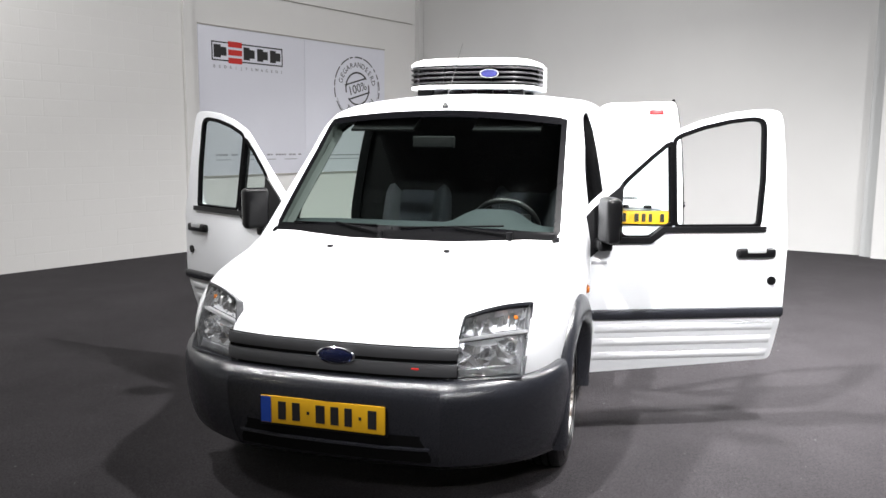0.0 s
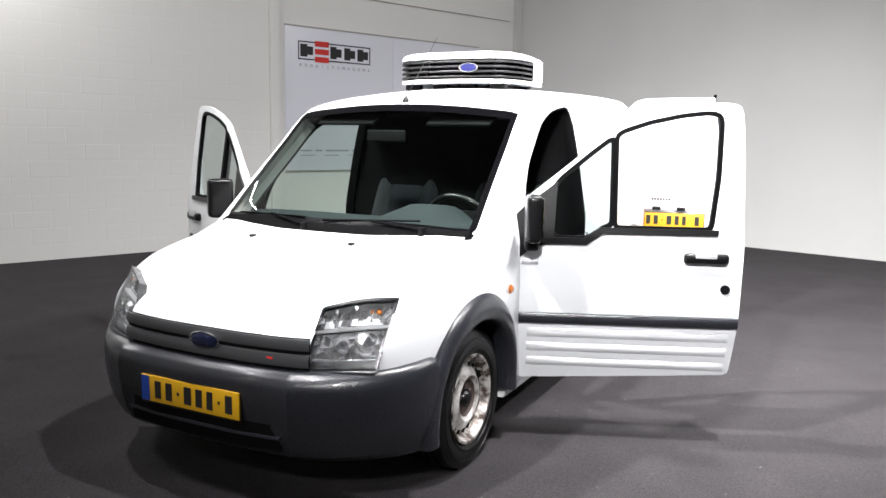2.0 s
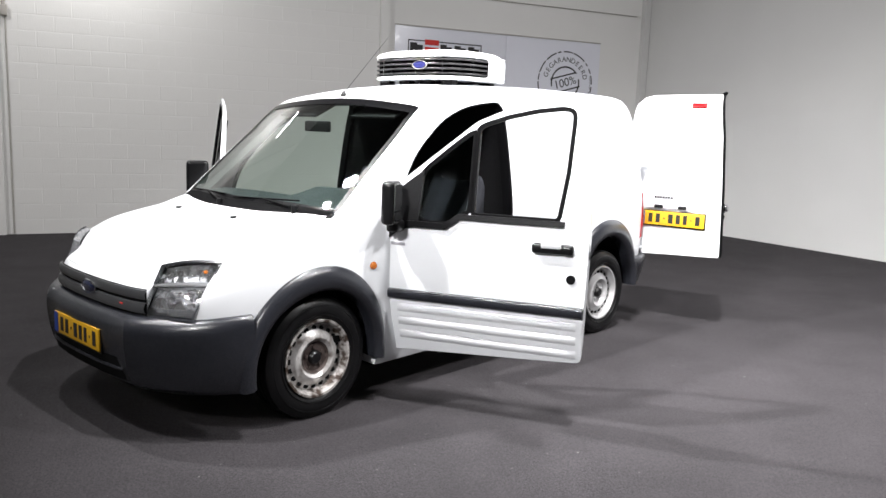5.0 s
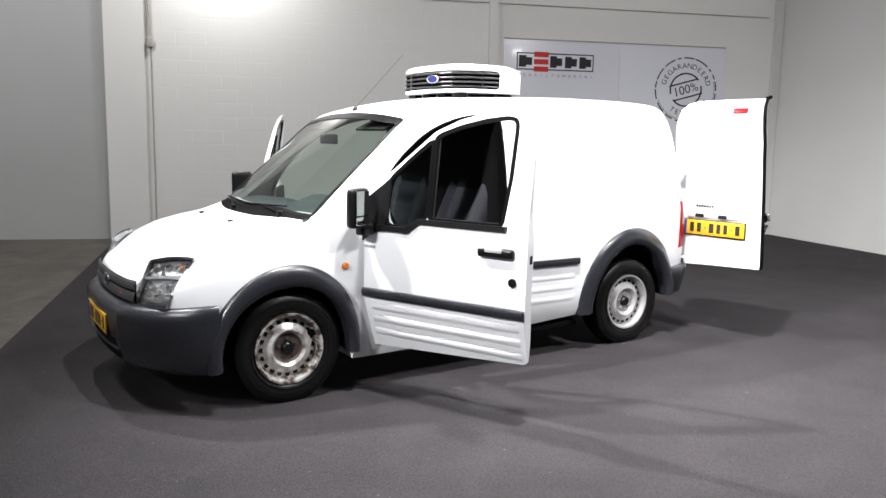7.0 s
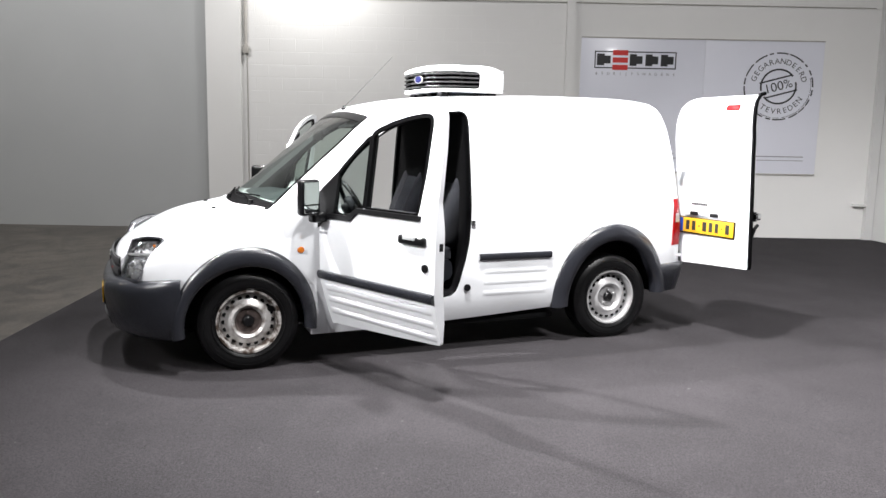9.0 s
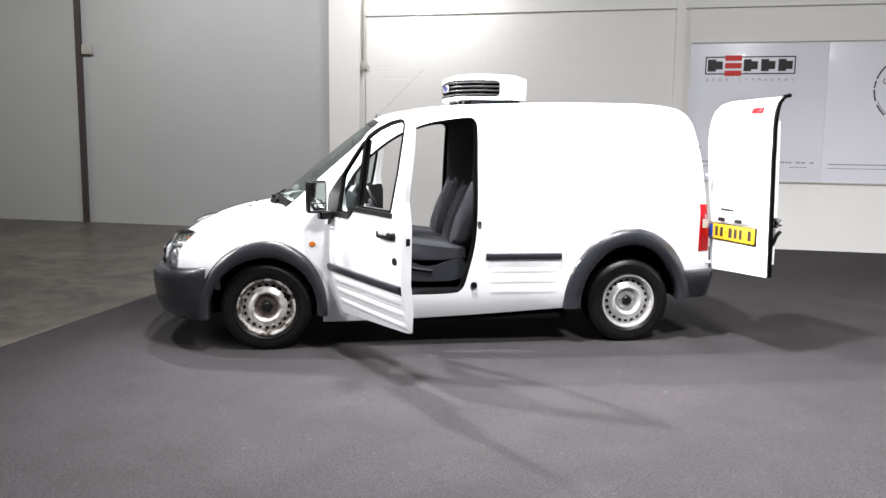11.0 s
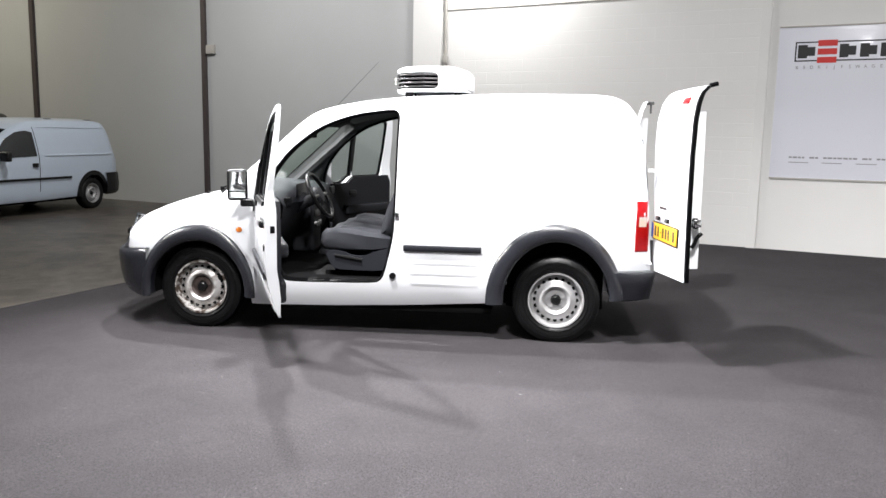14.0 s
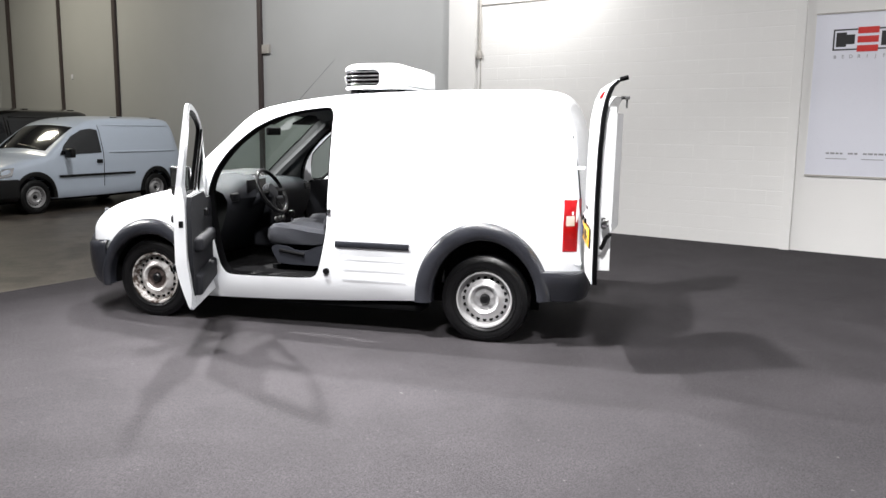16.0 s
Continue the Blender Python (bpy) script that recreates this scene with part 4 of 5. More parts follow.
def van_sides(van):
    for s in (1, -1):
        def place(y, z, out):
            return (s * (VAN.side(y, z) + out), y, z)

        for z in (0.565, 0.487, 0.408):
            part("side_rib", rib(1.60, 2.10, z, place, 0.0032), WHITE, van)
        rows = [[place(y, 0.668 + dz, o) for dz, o in ((-0.024, -0.003), (-0.022, 0.012), (-0.01, 0.018), (0.01, 0.018), (0.022, 0.012), (0.024, -0.003))] for y in [1.555 + 0.0566 * k for k in range(11)]]
        part("rubbing_strip", strip(rows), PLASTIC, van, "dark grey rubbing strip")
        part("fuel_flap_lock" if s > 0 else "side_cap", rod(place(1.475, 0.458, -0.01), place(1.475, 0.458, 0.012), 0.024, 20), BLACK, van, "round black plastic cap")
        part("side_indicator", lathe([(0.001, 0.014), (0.016, 0.012), (0.023, 0.004), (0.024, -0.004)], 24), AMBER, van, "round amber side indicator", m=Matrix.Translation(place(0.323, 0.764, 0.0)) @ Matrix.Rotation(0 if s > 0 else math.pi, 4, "Z") @ Matrix.Diagonal((1, 1, 0.9, 1)))
        # seal round the doorway
        rows = []
        ring = inset(DOOR_HOLE, 0.0)
        for k in range(len(ring) + 1):
            y, z = ring[k % len(ring)]
            yi, zi = inset(DOOR_HOLE, 0.02)[k % len(ring)]
            x = VAN.side(y, z)
            rows.append([(s * (x - 0.004), y, z), (s * (x - 0.004), (y + yi) / 2, (z + zi) / 2), (s * (x - 0.03), yi, zi), (s * (x - 0.07), yi, zi), (s * (x - 0.07), y, z)])
        part("doorway_seal", strip(rows), SEAL, van, "black rubber seal round the doorway")
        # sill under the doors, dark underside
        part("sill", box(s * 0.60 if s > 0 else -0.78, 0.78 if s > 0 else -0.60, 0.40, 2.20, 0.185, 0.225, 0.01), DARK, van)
        # door catch on the rear door post
        part("door_striker", box(min(s * 0.825, s * 0.872), max(s * 0.825, s * 0.872), 1.492, 1.522, 0.87, 0.925, 0.006), CHROME, van)
        # tail lamp
        rows = []
        for z, w in ((0.685, 0.0), (0.69, 0.007), (0.86, 0.009), (1.035, 0.007), (1.045, 0.0)):
            rows.append([(s * (VAN.side(y, z) + w * o), y, z) for y, o in ((3.205, 0.0), (3.21, 1.0), (3.25, 1.15), (3.285, 1.5), (3.30, 1.6))] + [(s * (VAN.side(3.30, z) - 0.05), 3.312, z)])
        lamp = part("tail_lamp", strip(rows), RED, van, "red tail lamp with a clear centre")
        rows = [[(s * (VAN.side(y, z) + 0.0135), y, z) for y in (3.226, 3.238, 3.252, 3.266, 3.28)] for z in (0.866, 0.882, 0.90, 0.918, 0.934)]
        part("reversing_lens", strip(rows), SILVER, lamp, "clear reversing lamp segment")


def rear_end(van):
    plan = [(0.872, 3.06), (0.872, 3.12), (0.862, 3.20), (0.83, 3.29), (0.765, 3.36), (0.6, 3.395), (0.0, 3.41)]
    plan = plan + [(-x, y) for x, y in reversed(plan[:-1])]
    rows = []
    for x, y in plan:
        v = Vector((x, (y - 2.9))).normalized()
        rows.append([(x - v.x * d, y - v.y * d, z) for d, z in ((0.06, 0.548), (0.008, 0.545), (0.0, 0.53), (0.018, 0.44), (0.045, 0.335), (0.11, 0.315))])
    part("rear_bumper", strip(rows), PLASTIC, van, "dark grey unpainted plastic rear bumper")
    # hinges and seal of the opened door
    for z in (0.60, 1.26):
        part("door_hinge", box(0.715, 0.775, 3.28, 3.335, z - 0.011, z + 0.011, 0.006), WHITE, van)
    rows = []
    for k in range(15):
        z = 0.62 + (1.48 - 0.62) * k / 14
        y = float(np.interp(z, (0.6, 1.0, 1.25, 1.55, 1.72), (3.318, 3.298, 3.270, 3.218, 3.16)))
        rows.append([(0.615, y - 0.02, z), (0.622, y + 0.012, z), (0.672, y + 0.012, z), (0.685, y - 0.02, z)])
    part("rear_seal", strip(rows), SEAL, van, "black rubber seal of the rear opening")


# ---- front doors ----
WIN = [(0.462, 1.060), (0.915, 1.060), (0.945, 1.30), (0.955, 1.565), (0.945, 1.592), (0.90, 1.600), (0.77, 1.585), (0.62, 1.552), (0.50, 1.512), (0.462, 1.491)]
QUARTER = [(0.185, 1.005), (0.315, 1.005), (0.355, 1.025), (0.400, 1.060), (0.438, 1.07), (0.438, 1.476), (0.34, 1.402), (0.20, 1.285), (0.165, 1.245), (0.155, 1.03)]
DOOR = [(-0.02, 0.29), (0.0, 0.275), (0.30, 0.29), (0.70, 0.31), (1.045, 0.33), (1.062, 0.345), (1.075, 0.66), (1.08, 0.95), (1.075, 1.12), (1.072, 1.40), (1.062, 1.60), (1.045, 1.645), (0.98, 1.655), (0.90, 1.652), (0.77, 1.634), (0.60, 1.592), (0.45, 1.530), (0.20, 1.330), (0.02, 1.185), (-0.03, 1.13), (-0.035, 0.95), (-0.03, 0.62)]



def round_corners(poly, r):
    """Each corner of an outline replaced by a short curve."""
    out = []
    n = len(poly)
    for i in range(n):
        p, a, b = Vector(poly[i]), Vector(poly[i - 1]), Vector(poly[(i + 1) % n])
        da, db = a - p, b - p
        pa, pb = p + da.normalized() * min(r, 0.4 * da.length), p + db.normalized() * min(r, 0.4 * db.length)
        for t in (0.0, 0.5, 1.0):
            v = pa * (1 - t) ** 2 + p * 2 * t * (1 - t) + pb * t * t
            out.append((v.x, v.y))
    return out


WIN, QUARTER, DOOR = round_corners(WIN, 0.022), round_corners(QUARTER, 0.022), round_corners(DOOR, 0.02)


def front_door(van, s, hinge, angle):
    """An opened front door. In its own axes it is shut: u runs back from the hinge, out points away from the van."""
    short = 0.978

    def bend(z):
        return -0.14 * (z - 1.0) if z > 1.0 else (-0.078 * (max(0.0, 0.62 - z) / 0.29) ** 1.25)

    def place(u, z, d):
        deep = d * float(np.interp(z, (0.27, 0.36, 0.50, 1.0, 1.14, 1.5, 1.65), (0.15, 0.3, 1.0, 1.0, 0.5, 0.4, 0.22)))
        return Vector((s * (bend(z) - deep), u * short, z))

    def on(u, z, out):
        return Vector((s * (bend(z) + out), u * short, z))

    cuts = [0.35, 0.45, 0.55, 0.8, 0.99, 1.02, 1.06, 1.1, 1.14, 1.3, 1.45, 1.55]
    m = Matrix.Translation(hinge) @ Matrix.Rotation(radians(-angle * s), 4, "Z")
    door = part("front_door", sheet(DOOR, [inset(WIN, -0.0115), inset(QUARTER, -0.0115)], place, 0.07, cuts), WHITE, van, "white front door standing open", smooth=30, m=m)
    for poly, nm in ((WIN, "door_window"), (QUARTER, "quarter_window")):
        if s < 0 or nm == "quarter_window":   # the driver's large pane is wound down
            pane = part(nm, sheet(poly, [], lambda u, z, d: on(u, z, -0.010 - d), 0.004, cuts), SIDE_GLASS, door, "clear side window pane")
            pane.visible_shadow = False
        part("window_seal", sheet(inset(poly, -0.0165), [inset(poly, 0.006)], lambda u, z, d: on(u, z, 0.002 - d), 0.024, cuts), SEAL, door, "black window seal")
    part("window_sill_strip", sheet([(0.10, 0.972), (0.32, 0.972), (0.40, 1.028), (0.95, 1.028), (0.955, 1.056), (0.385, 1.056), (0.31, 1.004), (0.10, 1.004)], [], lambda u, z, d: on(u, z, 0.016 - d), 0.03, cuts), BLACK, door, "black strip below the windows")
    part("mirror_sail", sheet([(-0.04, 0.90), (0.0, 0.905), (0.06, 0.955), (0.16, 0.975), (0.175, 1.27), (0.02, 1.155), (-0.035, 1.10)], [], lambda u, z, d: on(u, z, 0.010 - d), 0.02, cuts), BLACK, door, "black mirror base panel")
    for z in (0.528, 0.452, 0.372):
        part("door_rib", rib(0.045, 1.035, z, on, 0.010, 0.026), WHITE, door)
    rows = [[on(u, 0.606 + dz, o) for dz, o in ((-0.027, -0.003), (-0.024, 0.014), (-0.012, 0.02), (0.012, 0.02), (0.024, 0.014), (0.027, -0.003))] for u in [0.0 + 0.107 * k for k in range(11)]]
    part("rubbing_strip", strip(rows), PLASTIC, door, "dark grey rubbing strip")
    handle = part("door_handle", box(-0.010, 0.032, 0.775, 0.985, 0.893, 0.945, 0.02, 3, m=Matrix.Diagonal((s, 1, 1, 1))), BLACK, door, "black door handle with a silver insert")
    part("handle_insert", box(0.020, 0.0365, 0.825, 0.925, 0.921, 0.947, 0.006, m=Matrix.Diagonal((s, 1, 1, 1))), SILVER, handle)
    part("door_lock", rod(on(1.0, 0.772, -0.005), on(1.0, 0.772, 0.009), 0.023, 20), BLACK, door, "round black door lock")
    part("badge_strip", box(0.0, 0.004, 0.008, 0.088, 0.868, 0.884, 0.001, m=Matrix.Diagonal((s, 1, 1, 1))), INK_GREY, door, "small dark badge lettering")
    # inner trim with arm rest
    mirror_s = Matrix.Diagonal((s, 1, 1, 1))
    trim = part("door_trim", sheet([(0.10, 0.40), (0.92, 0.40), (0.97, 0.46), (1.0, 0.72), (1.0, 1.0), (0.96, 1.058), (0.42, 1.058), (0.34, 1.004), (0.12, 1.0), (0.06, 0.92), (0.06, 0.5)], [], lambda u, z, d: Vector((s * (-0.071 - d), u, z)), 0.03), TRIM, door, "dark grey inner door trim")
    part("arm_rest", box(-0.158, -0.085, 0.28, 0.92, 0.69, 0.785, 0.034, 4, m=mirror_s), TRIM, trim)
    part("door_pocket", box(-0.142, -0.085, 0.15, 0.90, 0.395, 0.54, 0.028, 4, m=mirror_s), TRIM, trim)
    if s < 0:
        part("pocket_cloth", box(-0.150, -0.095, 0.40, 0.78, 0.53, 0.585, 0.02, 3, m=mirror_s), REDCLOTH, trim, "red cloth in the door pocket")
    part("inner_handle", box(-0.12, -0.095, 0.35, 0.45, 0.88, 0.93, 0.01, m=mirror_s), BLACK, trim)
    part("door_latch", box(-0.06, -0.03, 1.035, 1.058, 0.87, 0.915, 0.005, m=mirror_s), BLACK, door)
    part("window_divider", sheet([(0.437, 1.062), (0.463, 1.062), (0.463, 1.49), (0.437, 1.475)], [], lambda u, z, d: on(u, z, -0.026 - d), 0.016, cuts), BLACK, door)
    # mirror
    slant = mirror_s @ Matrix.Translation((0.05, 0.05, 0)) @ Matrix.Rotation(radians(4), 4, "Z") @ Matrix.Translation((-0.05, -0.05, 0))
    head = box(0.045, 0.19, 0.012, 0.085, 0.99, 1.215, 0.032, 5, m=slant)
    mir = part("door_mirror", head, BLACK, door, "black door mirror")
    part("mirror_arm", box(-0.01, 0.10, 0.015, 0.085, 0.945, 1.005, 0.02, 3, m=mirror_s), BLACK, mir)
    part("mirror_glass", box(0.064, 0.181, 0.084, 0.0885, 1.062, 1.198, 0.002, m=slant), MIRROR, mir, "mirror glass", smooth=0)
    part("mirror_glass", box(0.064, 0.181, 0.084, 0.0885, 1.010, 1.056, 0.002, m=slant), MIRROR, mir, "wide-angle mirror glass", smooth=0)
    return door


def rear_door(van):
    """The larger rear door, swung right round. Own axes: u outwards from the hinge, d backwards (inner side), z up."""
    turn = radians(8.5)
    org = Vector((0.725, 3.345, 0))

    def back(z):
        return float(np.interp(z, (0.5, 0.62, 1.1, 1.4, 1.6, 1.72, 1.79, 1.83), (0.012, 0.0, 0.0, 0.008, 0.022, 0.045, 0.075, 0.125)))

    def place(u, z, d):
        b = back(z) + d
        return org + Vector((u * math.cos(turn) - b * math.sin(turn), u * math.sin(turn) + b * math.cos(turn), z))

    outline = [(0.02, 0.545), (0.30, 0.56), (0.643, 0.575), (0.650, 0.60), (0.630, 1.10), (0.60, 1.50), (0.565, 1.73), (0.555, 1.80), (0.545, 1.822), (0.30, 1.82), (0.02, 1.812), (-0.05, 1.79), (-0.10, 1.74), (-0.12, 1.65), (-0.115, 1.5), (-0.08, 1.3), (-0.03, 1.0), (0.0, 0.70)]
    cuts = [0.62, 1.1, 1.25, 1.4, 1.5, 1.6, 1.66, 1.72, 1.76, 1.79, 1.81]
    door = part("rear_door", sheet(outline, [], place, 0.03, cuts), WHITE, van, "white rear door swung fully open", smooth=35)
    # insulated inner lining
    part("inner_lining", sheet([(0.04, 0.64), (0.58, 0.655), (0.58, 1.10), (0.545, 1.66), (0.06, 1.66)], [], lambda u, z, d: place(u, min(z, 1.4), 0.031 + d) + Vector((0, 0, z - min(z, 1.4))), 0.085, []), UNIT_WHITE, door, "thick white insulated door lining")
    # black seal round the free edge
    rows = []
    for k in range(31):
        z = 0.575 + (1.82 - 0.575) * k / 30
        u = float(np.interp(z, (0.575, 0.60, 1.10, 1.50, 1.73, 1.82), (0.643, 0.650, 0.630, 0.60, 0.565, 0.548)))
        rows.append([place(u - 0.004, z, 0.004), place(u + 0.012, z, 0.010), place(u + 0.013, z, 0.034), place(u - 0.012, z, 0.038)])
    part("door_seal", strip(rows), SEAL, door, "black rubber seal on the door edge")
    part("top_seal", rod(place(0.545, 1.822, 0.02), place(0.55, 1.836, 0.06), 0.014, 10), SEAL, door)
    for z0, z1, ua, mat, nm in ((0.92, 0.99, 0.60, BLACK, "latch_plate"), (0.932, 0.982, 0.60, CHROME, "door_latch")):
        bm = box(-0.03, 0.02 if mat is BLACK else 0.04, 0.0, 0.03 if mat is BLACK else 0.045, 0, z1 - z0, 0.014, 3)
        part(nm, bm, mat, door, m=Matrix.Translation(place(0.63, z0, 0.05)) @ Matrix.Rotation(turn, 4, "Z"))
    bm = bmesh.new()
    pts = [(0.0, 0.795, 0.052), (0.002, 0.815, 0.066), (0.004, 0.84, 0.074), (0.006, 0.862, 0.082), (0.008, 0.882, 0.098), (0.008, 0.892, 0.112)]
    for a, b2 in zip(pts, pts[1:]):
        rod(place(0.62 + a[0], a[1], a[2]), place(0.62 + b2[0], b2[1], b2[2]), 0.013, 10, bm)
    part("latch_lever", bm, BLACK, door, "curved black latch lever")
    stop = part("brake_lamp", box(-0.058, 0.058, -0.009, 0.006, -0.021, 0.021, 0.006), RED, door, "red high-level brake lamp", m=Matrix.Translation(place(0.395, 1.733, -0.002)) @ Matrix.Rotation(turn, 4, "Z") @ Matrix.Rotation(radians(-28), 4, "X"))
    f = Matrix.Rotation(turn, 4, "Z")
    plate(door, Matrix.Translation(place(0.262, 0.845, -0.014)) @ f)
    part("plate_recess", box(-0.21, 0.20, -0.018, 0.0, -0.02, 0.02, 0.008), WHITE, door, m=Matrix.Translation(place(0.26, 0.945, 0.0)) @ f)
    for u in (0.155, 0.345):
        part("plate_lamp", box(-0.034, 0.034, -0.034, 0.0, -0.014, 0.016, 0.007), BLACK, door, "small black number plate lamp", m=Matrix.Translation(place(u, 0.938, 0.0)) @ f)
    bm = bmesh.new()
    for k in range(7):
        box(-0.08 + 0.022 * k, -0.064 + 0.022 * k, -0.003, 0.0, -0.009, 0.009, bm=bm)
    part("badge_letters", bm, INK, door, "small dark badge lettering", m=Matrix.Translation(place(0.19, 1.01, -0.001)) @ f, smooth=0)
    return door


def narrow_rear_door(van):
    """The second rear door, swung right round on the other side. Own axes as for the larger one, mirrored."""
    turn = radians(6.5)

    def back(z):
        return float(np.interp(z, (0.5, 0.62, 1.1, 1.4, 1.6, 1.72, 1.79, 1.83), (0.012, 0.0, 0.0, 0.008, 0.022, 0.045, 0.075, 0.125)))

    def place(u, z, d):
        b = back(z) + d
        return Vector((-0.725 - u * math.cos(turn) + b * math.sin(turn), 3.345 + u * math.sin(turn) + b * math.cos(turn), z))

    outline = [(0.02, 0.545), (0.30, 0.56), (0.47, 0.575), (0.478, 0.60), (0.465, 1.10), (0.445, 1.50), (0.42, 1.73), (0.41, 1.795), (0.40, 1.815), (0.20, 1.81), (0.02, 1.80), (-0.05, 1.78), (-0.10, 1.74), (-0.12, 1.65), (-0.115, 1.5), (-0.08, 1.3), (-0.03, 1.0), (0.0, 0.70)]
    door = part("narrow_rear_door", sheet(outline, [], place, 0.03, [0.62, 1.1, 1.25, 1.4, 1.5, 1.6, 1.66, 1.72, 1.76, 1.79]), WHITE, van, "white narrow rear door swung fully open", smooth=35)
    part("inner_lining", sheet([(0.04, 0.64), (0.42, 0.655), (0.42, 1.02), (0.40, 1.05), (0.40, 1.20), (0.415, 1.23), (0.40, 1.66), (0.06, 1.66)], [], lambda u, z, d: place(u, min(z, 1.4), 0.031 + d) + Vector((0, 0, z - min(z, 1.4))), 0.085, []), UNIT_WHITE, door, "thick white insulated door lining")
    latch = part("top_latch", box(-0.035, 0.035, -0.02, 0.055, -0.012, 0.016, 0.005), DARK_STEEL, door, "grey latch at the door's top", m=Matrix.Translation(place(0.37, 1.80, 0.035)))
    part("latch_rod", rod((0, 0.03, 0.0), (0, 0.03, -0.09), 0.008, 8), DARK_STEEL, latch)
    return door


# ---- cab interior ----
def cushion(prof, x0, x1, bolster, m=None):
    """A padded block: a closed side profile of (y, z, crown) drawn across, with raised and rounded flanks."""
    rows = []
    cy, cz = sum(p[0] for p in prof) / len(prof), sum(p[1] for p in prof) / len(prof)
    for k in range(17):
        t = -1 + k / 8
        edge = max(0.0, (abs(t) - 0.86) / 0.14)
        shrink = 1 - 0.16 * edge ** 2
        lift = bolster * math.exp(-((abs(t) - 0.78) / 0.16) ** 2)
        x = x0 + (x1 - x0) * (t + 1) / 2
        row = [Vector((x, cy + (y - cy) * shrink, cz + (z - cz) * shrink)) + Vector((0, c[0] * lift, c[1] * lift)) for y, z, c in prof]
        rows.append([m @ v if m else v for v in row])
    bm = strip(rows)
    for row in (rows[0], rows[-1]):
        bm.faces.new([bm.verts.new(v) for v in row])
    bmesh.ops.remove_doubles(bm, verts=bm.verts, dist=0.0005)
    bmesh.ops.recalc_face_normals(bm, faces=bm.faces)
    return bm


def seat(van, x, w, name="seat"):
    up, no, fwd = (0, 1), (0, 0), (-1, 0)
    base = [(0.90, 0.60, no), (0.875, 0.625, no), (0.868, 0.66, no), (0.878, 0.70, up), (0.91, 0.728, up), (0.98, 0.742, up), (1.10, 0.735, up), (1.25, 0.715, up), (1.40, 0.70, up), (1.46, 0.70, no), (1.46, 0.62, no), (1.30, 0.60, no), (0.90, 0.60, no)]
    top = part(name, cushion(base, x - w / 2, x + w / 2, 0.028), FABRIC, van, "dark grey cloth seat with lighter centre panels", smooth=50)
    mid = [(y, z + 0.006, up) for y, z, c in base[4:9]]
    part("cushion_panel", strip([[(x + (w / 2 - 0.12) * t, y, z) for y, z, c in mid] for t in (-1, -0.5, 0, 0.5, 1)]), FABRIC_MID, top)
    prof = [(0.99, 0.43), (0.98, 0.50), (0.95, 0.575), (0.97, 0.60), (1.44, 0.60), (1.46, 0.56), (1.46, 0.43)]
    part("seat_base", strip([[(x + t * (w / 2 - 0.015), y, z) for y, z in prof + prof[:1]] for t in (-1, 1)], caps=True), TRIM, top, "dark plastic seat base", smooth=20)
    for sx in (-1, 1):
        side = prism_x(soften([(0.915, 0.575), (0.95, 0.602), (1.06, 0.592), (1.12, 0.562), (1.22, 0.562), (1.30, 0.60), (1.45, 0.635), (1.46, 0.45), (0.985, 0.45), (0.955, 0.50)], 2), -0.014, 0.014)
        cover = part("side_cover", side, SEAT_PLASTIC, top, "grey plastic seat side cover", m=Matrix.Translation((x + sx * (w / 2 - 0.004), 0, 0)))
        part("recline_lever", rod((0.012 * sx, 0.99, 0.56), (0.016 * sx, 1.2, 0.53), 0.014, 8), BLACK, cover)
        part("seat_rail", box(x + sx * (w / 2 - 0.07) - 0.018, x + sx * (w / 2 - 0.07) + 0.018, 0.90, 1.46, 0.40, 0.432, 0.004), DARK, top)
    lean = Matrix.Translation((x, 1.425, 0.70)) @ Matrix.Rotation(radians(-18), 4, "X")
    back = [(-0.07, 0.0, fwd), (-0.085, 0.08, fwd), (-0.085, 0.22, fwd), (-0.07, 0.36, fwd), (-0.055, 0.48, fwd), (-0.04, 0.56, no), (-0.005, 0.595, no), (0.04, 0.59, no), (0.06, 0.54, no), (0.07, 0.30, no), (0.08, 0.05, no), (0.04, -0.01, no), (-0.07, 0.0, no)]
    part("backrest", cushion(back, -w / 2 + 0.01, w / 2 - 0.01, 0.03), FABRIC, top, m=lean, smooth=50)
    part("back_panel", strip([[((w / 2 - 0.13) * t, y - 0.006, z) for y, z, c in back[1:6]] for t in (-1, -0.5, 0, 0.5, 1)]), FABRIC_MID, top, m=lean)
    head = [(-0.05, 0.612, no), (-0.062, 0.67, no), (-0.055, 0.745, no), (-0.02, 0.775, no), (0.03, 0.765, no), (0.045, 0.695, no), (0.03, 0.612, no), (-0.05, 0.612, no)]
    part("headrest", cushion(head, -0.135, 0.135, 0.0), FABRIC, top, m=lean, smooth=50)
    for sx in (-0.05, 0.05):
        part("headrest_post", rod((sx, -0.005, 0.56), (sx, -0.005, 0.68), 0.006, 8), CHROME, top, m=lean)
    return top


